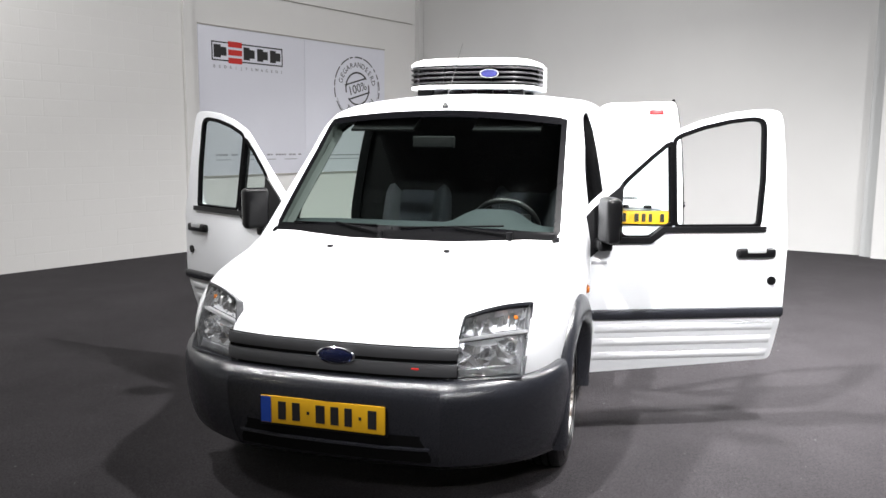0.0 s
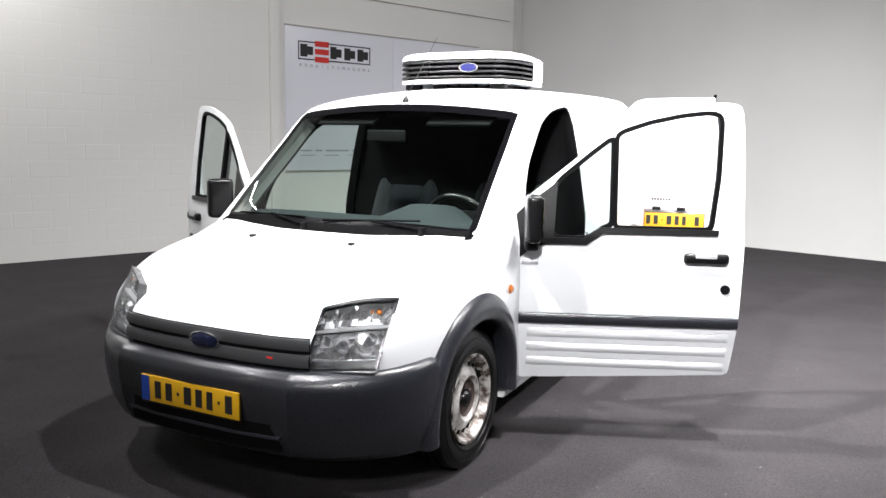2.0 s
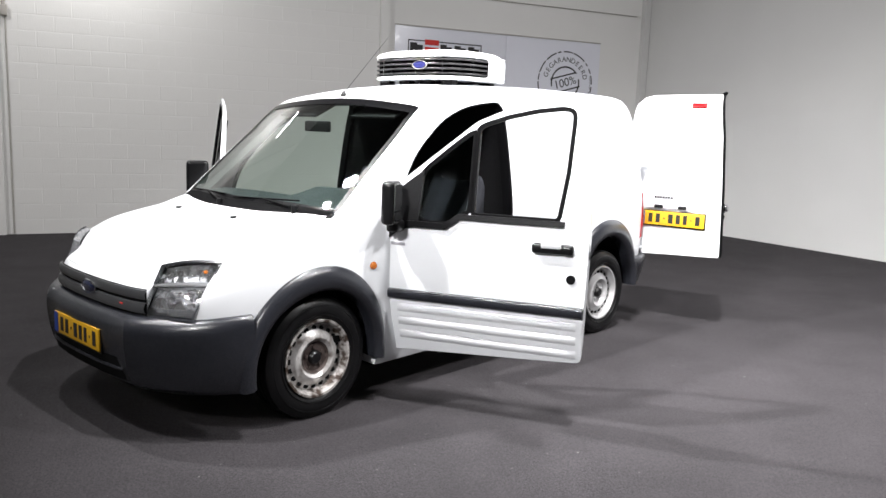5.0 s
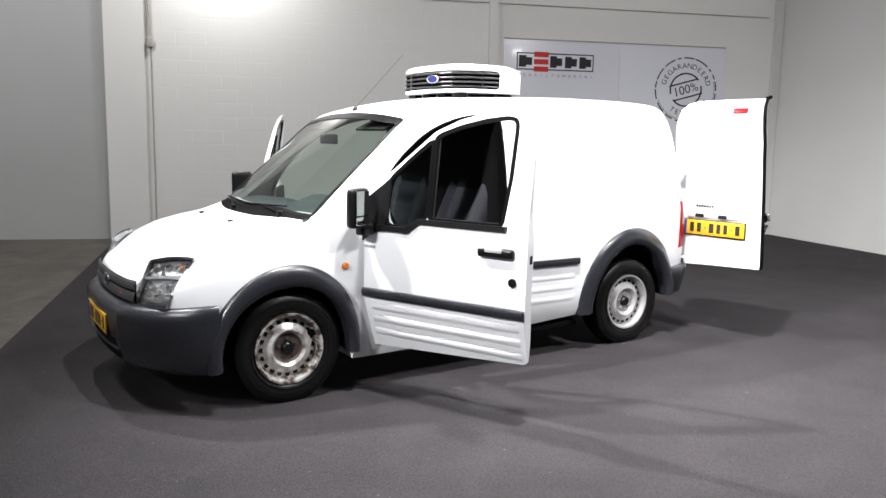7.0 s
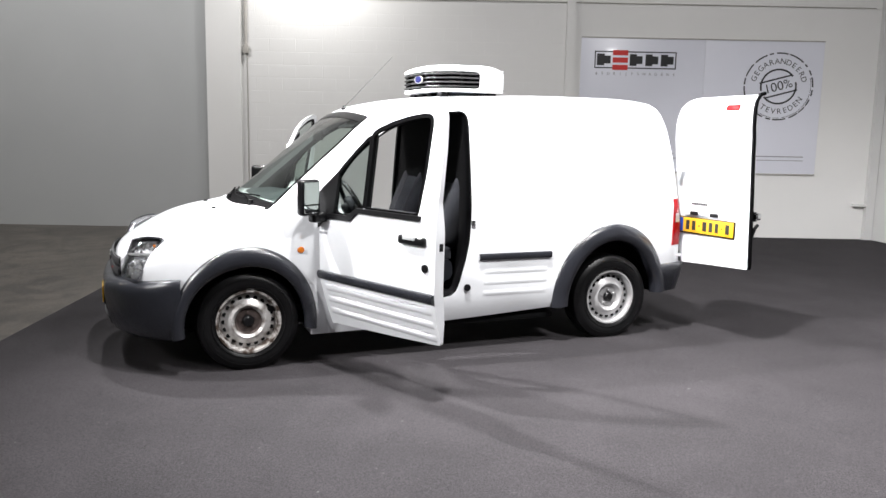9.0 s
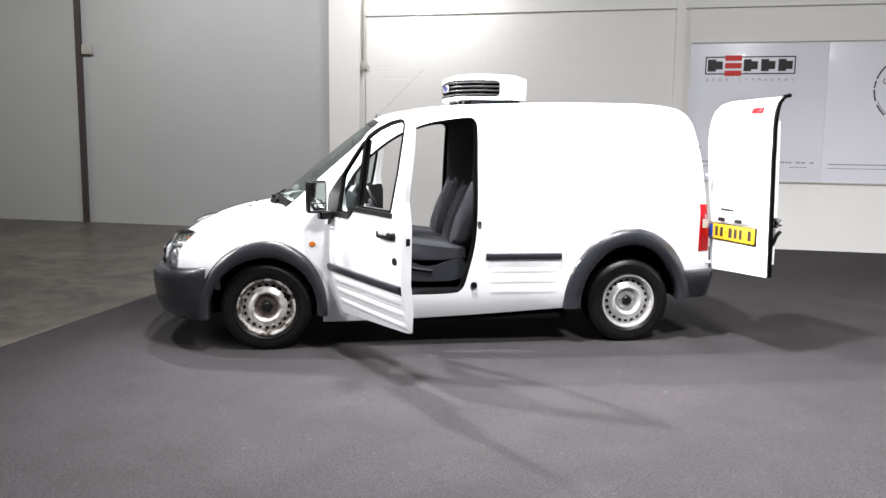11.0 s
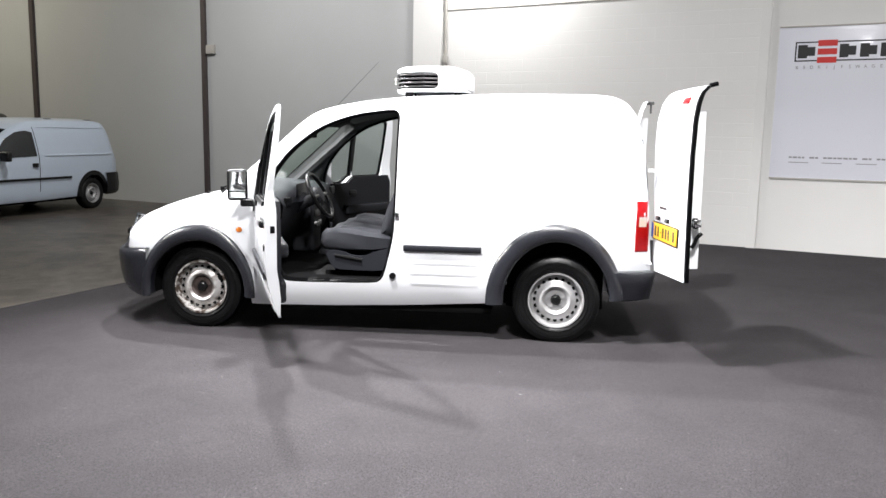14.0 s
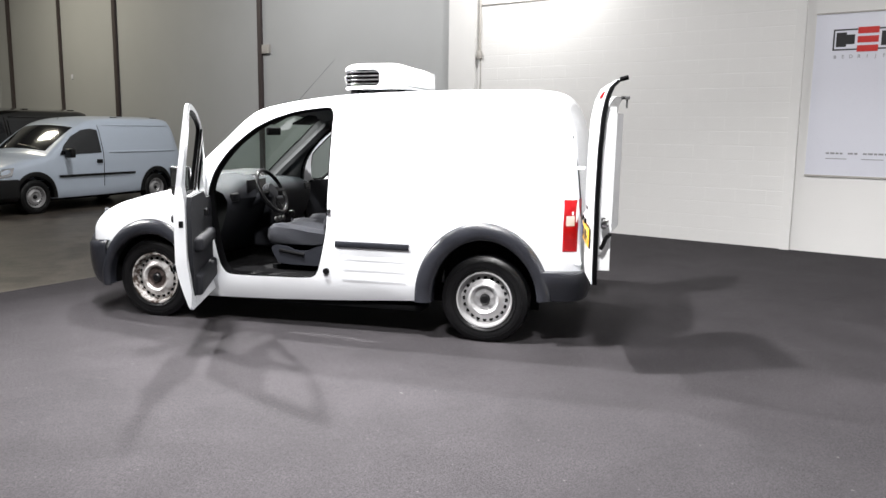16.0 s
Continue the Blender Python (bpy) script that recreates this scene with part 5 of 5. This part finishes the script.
def cab(van):
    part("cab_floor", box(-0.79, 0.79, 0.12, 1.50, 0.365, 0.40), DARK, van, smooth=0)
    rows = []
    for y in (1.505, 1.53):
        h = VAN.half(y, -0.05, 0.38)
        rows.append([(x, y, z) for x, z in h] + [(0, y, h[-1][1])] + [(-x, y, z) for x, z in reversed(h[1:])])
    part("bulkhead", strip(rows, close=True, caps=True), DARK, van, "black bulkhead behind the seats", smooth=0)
    rows = []
    for y in (0.86, 1.0, 1.2, 1.4, 1.5):
        rows.append([VAN.top(x, y, -0.075) for x in [-0.62 + 0.124 * k for k in range(11)]])
    part("headlining", strip(rows), LINING, van, "pale grey headlining")
    prof = [(0.10, 1.03), (0.22, 1.055), (0.40, 1.06), (0.52, 1.045), (0.60, 1.01), (0.635, 0.95), (0.62, 0.86), (0.58, 0.74), (0.52, 0.62), (0.42, 0.52), (0.25, 0.42), (0.12, 0.42)]
    rows = []
    for k in range(29):
        x = -0.775 + 1.55 * k / 28
        hood = math.exp(-((x - 0.36) / 0.17) ** 4)
        edge = 1 - 0.25 * (abs(x) / 0.775) ** 6
        rows.append([(x * (0.84 if y < 0.3 and z > 0.9 else 1.0), max(y, 0.14) + (0.05 * hood if 0.4 < y and z > 0.9 else 0), z + (0.075 * hood if y >= 0.40 and z > 1.0 else 0) - (1 - edge) * 0.05) for y, z in prof])
    dash = part("dashboard", strip(rows), DASH, van, "dark blue-grey moulded dashboard")
    dash.data.materials.append(TRIM)
    # shade put into colour: front and low faces darker TRIM, lit top paler DASH
    for f in dash.data.polygons:
        f.material_index = 1 if f.center.y > 0.3 and (f.center.z < 0.98 or abs(f.normal.z) < 0.6) else 0
    part("instrument_panel", box(0.20, 0.52, 0.655, 0.668, 0.985, 1.09, 0.01), BLACK, dash)
    for x in (-0.70, -0.10, 0.10, 0.66):
        vent = part("air_vent", box(x - 0.055, x + 0.055, 0.618, 0.645, 0.93, 0.995, 0.01), BLACK, dash)
        for k in range(3):
            part("vent_slat", box(x - 0.045, x + 0.045, 0.643, 0.650, 0.945 + 0.016 * k, 0.950 + 0.016 * k), TRIM, vent, smooth=0)
    con = part("centre_console", box(-0.13, 0.13, 0.50, 0.68, 0.50, 0.92, 0.03, 3), TRIM, dash, "dark centre console with controls")
    for x in (-0.065, 0.0, 0.065):
        part("heater_knob", rod((x, 0.675, 0.73), (x, 0.70, 0.73), 0.024, 16), DARK_STEEL, con)
    part("radio", box(-0.09, 0.09, 0.675, 0.688, 0.79, 0.845, 0.004), BLACK, con)
    lever = part("gear_lever", rod((0.0, 0.78, 0.42), (0.0, 0.80, 0.76), 0.012, 10), CHROME, van, "gear lever with a dark knob")
    part("gear_knob", lathe([(0.002, 0.05), (0.024, 0.04), (0.028, 0.015), (0.018, -0.01), (0.01, -0.02)], 16), BLACK, lever, m=Matrix.Translation((0.0, 0.80, 0.76)) @ Matrix.Rotation(radians(-90), 4, "Y"))
    part("gear_gaiter", lathe([(0.012, 0.10), (0.04, 0.05), (0.08, 0.0), (0.08, -0.02)], 16), TRIM, lever, m=Matrix.Translation((0.0, 0.78, 0.50)) @ Matrix.Rotation(radians(-90), 4, "Y"))
    # steering wheel
    c = Matrix.Translation((0.36, 0.80, 0.995)) @ Matrix.Rotation(radians(-90), 4, "Z") @ Matrix.Rotation(radians(0), 4, "X") @ Matrix.Rotation(radians(28), 4, "Y") @ Matrix.Rotation(math.pi, 4, "Z")
    rim = [(0.185 + 0.016 * math.cos(2 * math.pi * k / 10), 0.016 * math.sin(2 * math.pi * k / 10)) for k in range(10)]
    sw = part("steering_wheel", lathe(rim, 40, closed=True), BLACK, van, "black steering wheel", m=c)
    part("wheel_hub", lathe([(0.002, 0.02), (0.06, 0.015), (0.078, -0.005), (0.07, -0.04)], 24), TRIM, sw)
    for a in (0, 180, 270, 235):
        d = Vector((0, math.cos(radians(a)), math.sin(radians(a))))
        part("wheel_spoke", rod(d * 0.06, d * 0.18, 0.016, 8), BLACK, sw)
    part("steering_column", rod((0, 0, 0), (0.30, 0, 0), 0.045, 16), TRIM, sw, m=Matrix.Rotation(math.pi, 4, "Z"))
    seat(van, 0.37, 0.50, "driver_seat")
    seat(van, -0.38, 0.48, "passenger_seat")
    # rear-view mirror and sun visors, the cab's shade painted on them as near-black
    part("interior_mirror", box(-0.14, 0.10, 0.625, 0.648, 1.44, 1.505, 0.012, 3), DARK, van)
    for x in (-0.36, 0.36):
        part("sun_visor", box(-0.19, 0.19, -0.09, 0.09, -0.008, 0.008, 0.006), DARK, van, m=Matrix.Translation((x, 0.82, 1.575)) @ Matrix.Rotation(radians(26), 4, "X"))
    for s in (1, -1):
        part("pillar_trim", strip([[(s * (screen_edge(y) - 0.012), y + 0.05, VAN.top(0.66, y).z - 0.03), (s * (screen_edge(y) - 0.03), y + 0.05, VAN.top(0.66, y).z - 0.075), (s * (screen_edge(y) - 0.01), y + 0.07, VAN.top(0.66, y).z - 0.10), (s * (screen_edge(y) + 0.05), y + 0.075, VAN.top(0.66, y).z - 0.105)] for y in [0.2 + 0.06 * k for k in range(11)]]), LINING, van)


def roof_unit(van):
    """The refrigeration condenser on the roof."""
    wide = 0.955
    plan = [(0.0, 1.37), (0.14, 1.375), (0.27, 1.395), (0.37, 1.445), (0.43, 1.53), (0.452, 1.64), (0.456, 1.74), (0.456, 1.86), (0.445, 1.92), (0.40, 1.95), (0.0, 1.96)]
    plan = [(x * wide, y) for x, y in plan]
    full = plan + [(-x, y) for x, y in reversed(plan[1:-1])]

    def ring(z, grow, slope=0.0):
        out = []
        for x, y in full:
            v = Vector((x, y - 1.68))
            v = v + v.normalized() * grow
            out.append((v.x, v.y + 1.68, z - slope * max(0.0, v.y + 1.68 - 1.82)))
        return out

    top = part("roof_unit", strip([ring(1.953, -0.002), ring(1.968, 0.004), ring(1.985, -0.012, 0.2), ring(2.0, -0.055, 0.22), ring(2.008, -0.14, 0.22)], close=True, caps=True), UNIT_WHITE, van, "white roof-mounted refrigeration unit with a black slatted front")
    part("unit_base", strip([ring(1.806, -0.03), ring(1.81, 0.0), ring(1.826, 0.002), ring(1.832, -0.01)], close=True, caps=True), UNIT_WHITE, top, "white base rim of the unit")
    part("unit_core", strip([ring(1.83, -0.05), ring(1.95, -0.05)], close=True, caps=True), DARK, top)
    # closed white flanks behind the slats
    for s in (1, -1):
        part("unit_flank", strip([[(s * x, y, z) for z in (1.832, 1.95)] for x, y in ((0.434, 1.735), (0.438, 1.745), (0.438, 1.86), (0.427, 1.922), (0.382, 1.953), (0.0, 1.963))]), UNIT_WHITE, top)
        part("flank_badge", box(s * 0.435 if s > 0 else -0.441, 0.441 if s > 0 else -0.435, 1.77, 1.84, 1.915, 1.932, 0.002), PIPE, top)
        rows = []
        for k in range(17):
            z = 1.828 + 0.127 * k / 16
            d = max(0.0, 0.05 - min(z - 1.828, 1.955 - z))
            edge = 1.742 - (0.05 - math.sqrt(max(0.0, 0.05 ** 2 - d ** 2)))
            rows.append([(s * (0.429 + 0.16 * (y - 1.64) * (y < 1.70) + 0.0096 * (y >= 1.70)), y, z) for y in (edge, max(edge, 1.716), 1.746)])
        part("flank_corner", strip(rows), UNIT_WHITE, top)
    arcp = [p for p in plan if p[1] < 1.74] + [(0.434, 1.735)]
    path = [(-x, y) for x, y in reversed(arcp[1:])] + arcp
    for k in range(4):
        z = 1.848 + 0.03 * k
        rows = []
        for x, y in path:
            v = Vector((x, y - 1.68)).normalized()
            rows.append([(x + v.x * o, y + v.y * o, z + dz) for o, dz in ((-0.03, -0.003), (0.0, -0.007), (0.004, 0.0), (0.0, 0.005), (-0.03, 0.003))])
        part("slat", strip(rows), SLAT if k else BLACK, top)
    for x, y in ((-0.30, 1.43), (-0.15, 1.395), (0.15, 1.395), (0.30, 1.43), (0.41, 1.60), (-0.41, 1.60)):
        part("slat_post", box(x - 0.006, x + 0.006, y - 0.006, y + 0.02, 1.834, 1.95), DARK, top, smooth=0)
    part("unit_badge", lathe([(0.002, 0.012), (0.048, 0.010), (0.055, 0.0)], 32), UNITBADGE, top, "oval blue badge", m=Matrix.Translation((0.15, 1.368, 1.898)) @ Matrix.Rotation(radians(-82), 4, "Z") @ Matrix.Diagonal((1, 0.98, 0.46, 1)))
    part("unit_badge_rim", lathe([(0.053, 0.0), (0.058, 0.010), (0.061, 0.006), (0.060, 0.0)], 32, closed=True), PIPE, top, m=Matrix.Translation((0.15, 1.368, 1.898)) @ Matrix.Rotation(radians(-82), 4, "Z") @ Matrix.Diagonal((1, 0.98, 0.46, 1)))
    for x in (-0.30, -0.10, 0.10, 0.30):
        for y in (1.50, 1.88):
            part("unit_foot", box(x - 0.05, x + 0.05, y - 0.03, y + 0.03, VAN.top(x, y).z - 0.005, 1.812, 0.006), BLACK, top)
    top.location.x = -0.03   # it sits a little off the middle


def aerial(van):
    base = VAN.top(-0.01, 0.83, 0.0)
    ob = part("aerial", rod(base + Vector((0, 0, 0.015)), base + Vector((0, 0.37, 0.395)), 0.0022, 6, r2=0.001), BLACK, van, "thin black roof aerial")
    part("aerial_base", lathe([(0.004, 0.03), (0.012, 0.02), (0.02, 0.004), (0.022, -0.004)], 16), BLACK, ob, m=Matrix.Translation(base) @ Matrix.Rotation(radians(-90), 4, "Y"))


van = thing("van", "white refrigerated delivery van with its doors standing open", "van")
van_body(van)
bonnet(van)
windscreen(van)
front_end(van)
for s in (1, -1):
    headlight(van, s)
    arches(van, s)
    wheel(van, s * 0.735, 0.0, s, STEEL_DIRTY, name="front_wheel")
    wheel(van, s * 0.735, 2.665, s, name="rear_wheel")
van_sides(van)
rear_end(van)
front_door(van, 1, (0.862, 0.44, 0), 67.0)
front_door(van, -1, (-0.862, 0.44, 0), 62.0)
rear_door(van)
narrow_rear_door(van)
cab(van)
roof_unit(van)
aerial(van)
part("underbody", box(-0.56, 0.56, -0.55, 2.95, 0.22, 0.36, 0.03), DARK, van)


# ---- parked vehicles in the far hall ----
PARKED_ROWS = [
    (-0.82, 0.30, 0.30, 0.58, 0.20, 0.01, 0.66), (-0.78, 0.55, 0.28, 0.60, 0.42, 0.02, 0.72), (-0.65, 0.70, 0.26, 0.66, 0.55, 0.03, 0.81), (-0.45, 0.78, 0.25, 0.73, 0.62, 0.035, 0.89),
    (-0.10, 0.82, 0.24, 0.81, 0.66, 0.04, 0.985), (0.20, 0.83, 0.24, 0.88, 0.68, 0.06, 1.05), (0.30, 0.835, 0.24, 0.92, 0.69, 0.10, 1.13), (0.60, 0.835, 0.24, 0.98, 0.68, 0.09, 1.37),
    (0.95, 0.84, 0.24, 1.00, 0.66, 0.08, 1.62), (1.10, 0.84, 0.24, 1.02, 0.64, 0.06, 1.69), (1.40, 0.84, 0.24, 1.02, 0.63, 0.05, 1.76), (2.00, 0.84, 0.25, 1.02, 0.63, 0.05, 1.79),
    (3.00, 0.83, 0.27, 1.02, 0.62, 0.05, 1.79), (3.22, 0.82, 0.30, 1.02, 0.60, 0.06, 1.765), (3.32, 0.80, 0.32, 1.00, 0.58, 0.07, 1.66), (3.40, 0.78, 0.34, 0.96, 0.56, 0.07, 1.32), (3.45, 0.76, 0.36, 0.85, 0.56, 0.05, 1.0), (3.48, 0.72, 0.40, 0.60, 0.50, 0.03, 0.70),
]
def lower(z):
    return z if z < 0.7 else 0.7 + (z - 0.7) * 0.9


PARKED_ROWS = [(y, w, zb, lower(zm), xe, drop * 0.9, lower(zt)) for y, w, zb, zm, xe, drop, zt in PARKED_ROWS]
PARKED = Shell(PARKED_ROWS)


def parked_vehicle(name, label, paint, m, windows, trim):
    top = thing(name, label, "van", m)
    ys = sorted(set([r[0] for r in PARKED_ROWS] + [round(-0.8 + 0.08 * k, 3) for k in range(53)]))
    wells = []
    for yc in (0.0, 2.72):
        poly = arc(yc, 0.29, 0.345, 0.36, 0, 180, 20) + [(yc - 0.345, 0.0), (yc + 0.345, 0.0)]
        wells += [prism_x(poly, 0.55, 1.1), prism_x(poly, -1.1, -0.55)]
    part("body", carve(PARKED.solid([y for y in ys if y <= 3.48]), wells, "body"), paint, top, smooth=32)
    rows = []
    for j in range(11):
        row = []
        for i in range(17):
            s = -1 + i / 8
            y = 0.31 + 0.05 * s * s + (0.90 - 0.31) * j / 10
            row.append(PARKED.top(s * 0.63, y, 0.004))
        rows.append(row)
    part("windscreen", strip(rows), DARK_GLASS, top, "dark windscreen")
    for s in (1, -1):
        def on(y, z, d):
            return Vector((s * (PARKED.side(y, z) + 0.012 - d), y, z))

        for poly in windows:
            poly = [(y, lower(z)) for y, z in poly]
            part("side_window", sheet(poly, [], on, 0.02, [1.1, 1.2, 1.3, 1.4, 1.5], [0.6, 0.7, 0.8, 0.9, 1.0, 1.1, 1.2]), DARK_GLASS, top, "dark side window")
        strip_rows = [[on(y, 0.62 + dz, -o) for dz, o in ((-0.022, -0.01), (-0.018, 0.012), (0.018, 0.012), (0.022, -0.01))] for y in [0.45 + 0.17 * k for k in range(11)]]
        part("rubbing_strip", strip(strip_rows), trim, top, "dark rubbing strip")
        part("door_handle", box(-0.01, 0.02, -0.06, 0.06, -0.035, 0.035, 0.012, m=Matrix.Translation(on(1.32, 0.86, 0)) @ Matrix.Diagonal((s, 1, 1, 1))), BLACK, top)
        seam = [(1.42, 0.40), (1.425, 0.40), (1.43, 1.0), (1.40, 1.62), (1.395, 1.62), (1.42, 1.0)]
        part("door_gap", sheet(seam, [], lambda y, z, d: on(y, z, d + 0.004), 0.008, [0.6, 0.8, 1.2, 1.3, 1.4, 1.5]), SEAL, top)
        part("swage_line", rib(1.55, 3.25, 1.02, lambda y, z, o: on(y, z, 0.004 - o), 0.012, 0.02), paint, top)
        part("gutter", rib(1.5, 3.15, lower(1.60), lambda y, z, o: on(y, z, 0.004 - o), 0.008, 0.012), paint, top)
        for yc in (0.0, 2.72):
            rows = []
            for k in range(25):
                th = radians(-5 + 190 * k / 24)
                po, pi = (yc + 0.41 * math.cos(th), 0.29 + 0.43 * math.sin(th)), (yc + 0.335 * math.cos(th), 0.29 + 0.35 * math.sin(th))
                x = PARKED.side(min(max(po[0], -0.6), 3.3), max(po[1], 0.4))
                rows.append([(s * (x - 0.02), *po), (s * (x + 0.012), *po), (s * (x + 0.02), (po[0] + pi[0]) / 2, (po[1] + pi[1]) / 2), (s * (x + 0.012), *pi), (s * (x - 0.08), *pi)])
            part("wheel_arch", strip(rows), trim, top)
            part("arch_liner", strip([[(s * 0.84, yc + 0.345 * math.cos(radians(a)), 0.29 + 0.36 * math.sin(radians(a))), (s * 0.56, yc + 0.345 * math.cos(radians(a)), 0.29 + 0.36 * math.sin(radians(a)))] for a in range(0, 181, 12)]), DARK, top)
            wheel(top, s * 0.72, yc, s, r=0.295, rim=0.18)
        part("headlight", sheet([(-0.60, 0.62), (-0.42, 0.66), (-0.36, 0.80), (-0.52, 0.78), (-0.62, 0.72)], [], lambda y, z, d: on(y, z, d - 0.006), 0.02), REFLECTOR, top, "clear headlight")
        part("door_mirror", box(0.02, 0.20, -0.05, 0.05, -0.08, 0.08, 0.03, 3, m=Matrix.Translation(on(0.62, 1.02, 0)) @ Matrix.Diagonal((s, 1, 1, 1))), trim, top)
        part("roof_plug", box(-0.03, 0.03, -0.06, 0.06, 0, 0.012, 0.004, m=Matrix.Translation(PARKED.top(s * 0.5, 2.0))), BLACK, top)
        part("roof_plug", box(-0.03, 0.03, -0.06, 0.06, 0, 0.012, 0.004, m=Matrix.Translation(PARKED.top(s * 0.5, 3.0))), BLACK, top)
    for y0, y1, plan in ((0, 0, [(0.845, -0.33), (0.82, -0.50), (0.74, -0.68), (0.58, -0.80), (0.3, -0.86), (0.0, -0.87)]), (1, 1, [(0.86, 3.05), (0.86, 3.25), (0.82, 3.42), (0.70, 3.52), (0.4, 3.55), (0.0, 3.555)])):
        full = plan + [(-x, y) for x, y in reversed(plan[:-1])]
        z1 = 0.60 if y0 == 0 else 0.66
        rows = [[(x * 0.93, y * 0.95 + (0 if y0 == 0 else 0.16), z1 + 0.01), (x, y, z1), (x * 1.01, y * 1.005, 0.45), (x, y, 0.30), (x * 0.9, y * 0.96 + (0 if y0 == 0 else 0.13), 0.24)] for x, y in full]
        part("front_bumper" if y0 == 0 else "rear_bumper", strip(rows), trim, top, "dark plastic bumper")
    part("underbody", box(-0.55, 0.55, -0.6, 3.3, 0.18, 0.3), DARK, top, smooth=0)
    part("wiper", rod(PARKED.top(0.5, 0.35, 0.012), PARKED.top(-0.1, 0.40, 0.012), 0.008, 6), BLACK, top)
    part("aerial", rod(PARKED.top(0, 1.15, 0), PARKED.top(0, 1.3, 0.12), 0.004, 6), BLACK, top)
    return top


SIDE = [(0.50, 1.02), (1.38, 1.05), (1.36, 1.50), (1.22, 1.53), (1.02, 1.50), (0.80, 1.38), (0.62, 1.20)]
turn = Matrix.Rotation(radians(79.2), 4, "Z")
parked_vehicle("parked_van", "white parked panel van with dark plastic bumpers", FAR_WHITE_COOLED, Matrix.Translation((-5.02, -6.93, 0)) @ turn @ Matrix.Scale(0.985, 4), [SIDE], BLACK)
parked_vehicle("parked_car", "black parked people carrier behind the white van", FAR_BLACK, Matrix.Translation((-5.06, -9.19, 0)) @ turn @ Matrix.Scale(1.075, 4),
               [SIDE, [(1.48, 1.05), (2.35, 1.06), (2.33, 1.52), (1.46, 1.53)], [(2.43, 1.06), (3.20, 1.08), (3.12, 1.50), (2.42, 1.52)]], BLACK)


# ---- wall blocks, last ----
def wall_blocks():
    wall = bpy.data.objects["wall_long"]
    meshes, rnd = {}, random.Random(12)
    for row in range(20):
        z0 = row * 0.19
        q = -1.48 - (0.2 if row % 2 else 0.0)
        while q < 3.32:
            a, b = max(q, -1.48), min(q + 0.4, 3.325)
            if b - a > 0.05:
                w = round(b - a, 3)
                if w not in meshes:
                    bm = bmesh.new()
                    base = [(0, 0.004, 0.004), (0, w - 0.004, 0.004), (0, w - 0.004, 0.186), (0, 0.004, 0.186)]
                    tip = [(0.0016, 0.008, 0.008), (0.0016, w - 0.008, 0.008), (0.0016, w - 0.008, 0.182), (0.0016, 0.008, 0.182)]
                    strip([base, tip], bm, close=True, caps=True)
                    me = bpy.data.meshes.new("block")
                    bmesh.ops.recalc_face_normals(bm, faces=bm.faces)
                    bm.to_mesh(me)
                    bm.free()
                    me.materials.append(WALL)
                    meshes[w] = me
                ob = new("block", meshes[w])
                ob.parent = wall
                ob.location = (-6.4512 + rnd.uniform(-0.0003, 0.0008), a, z0)
            q += 0.4


wall_blocks()
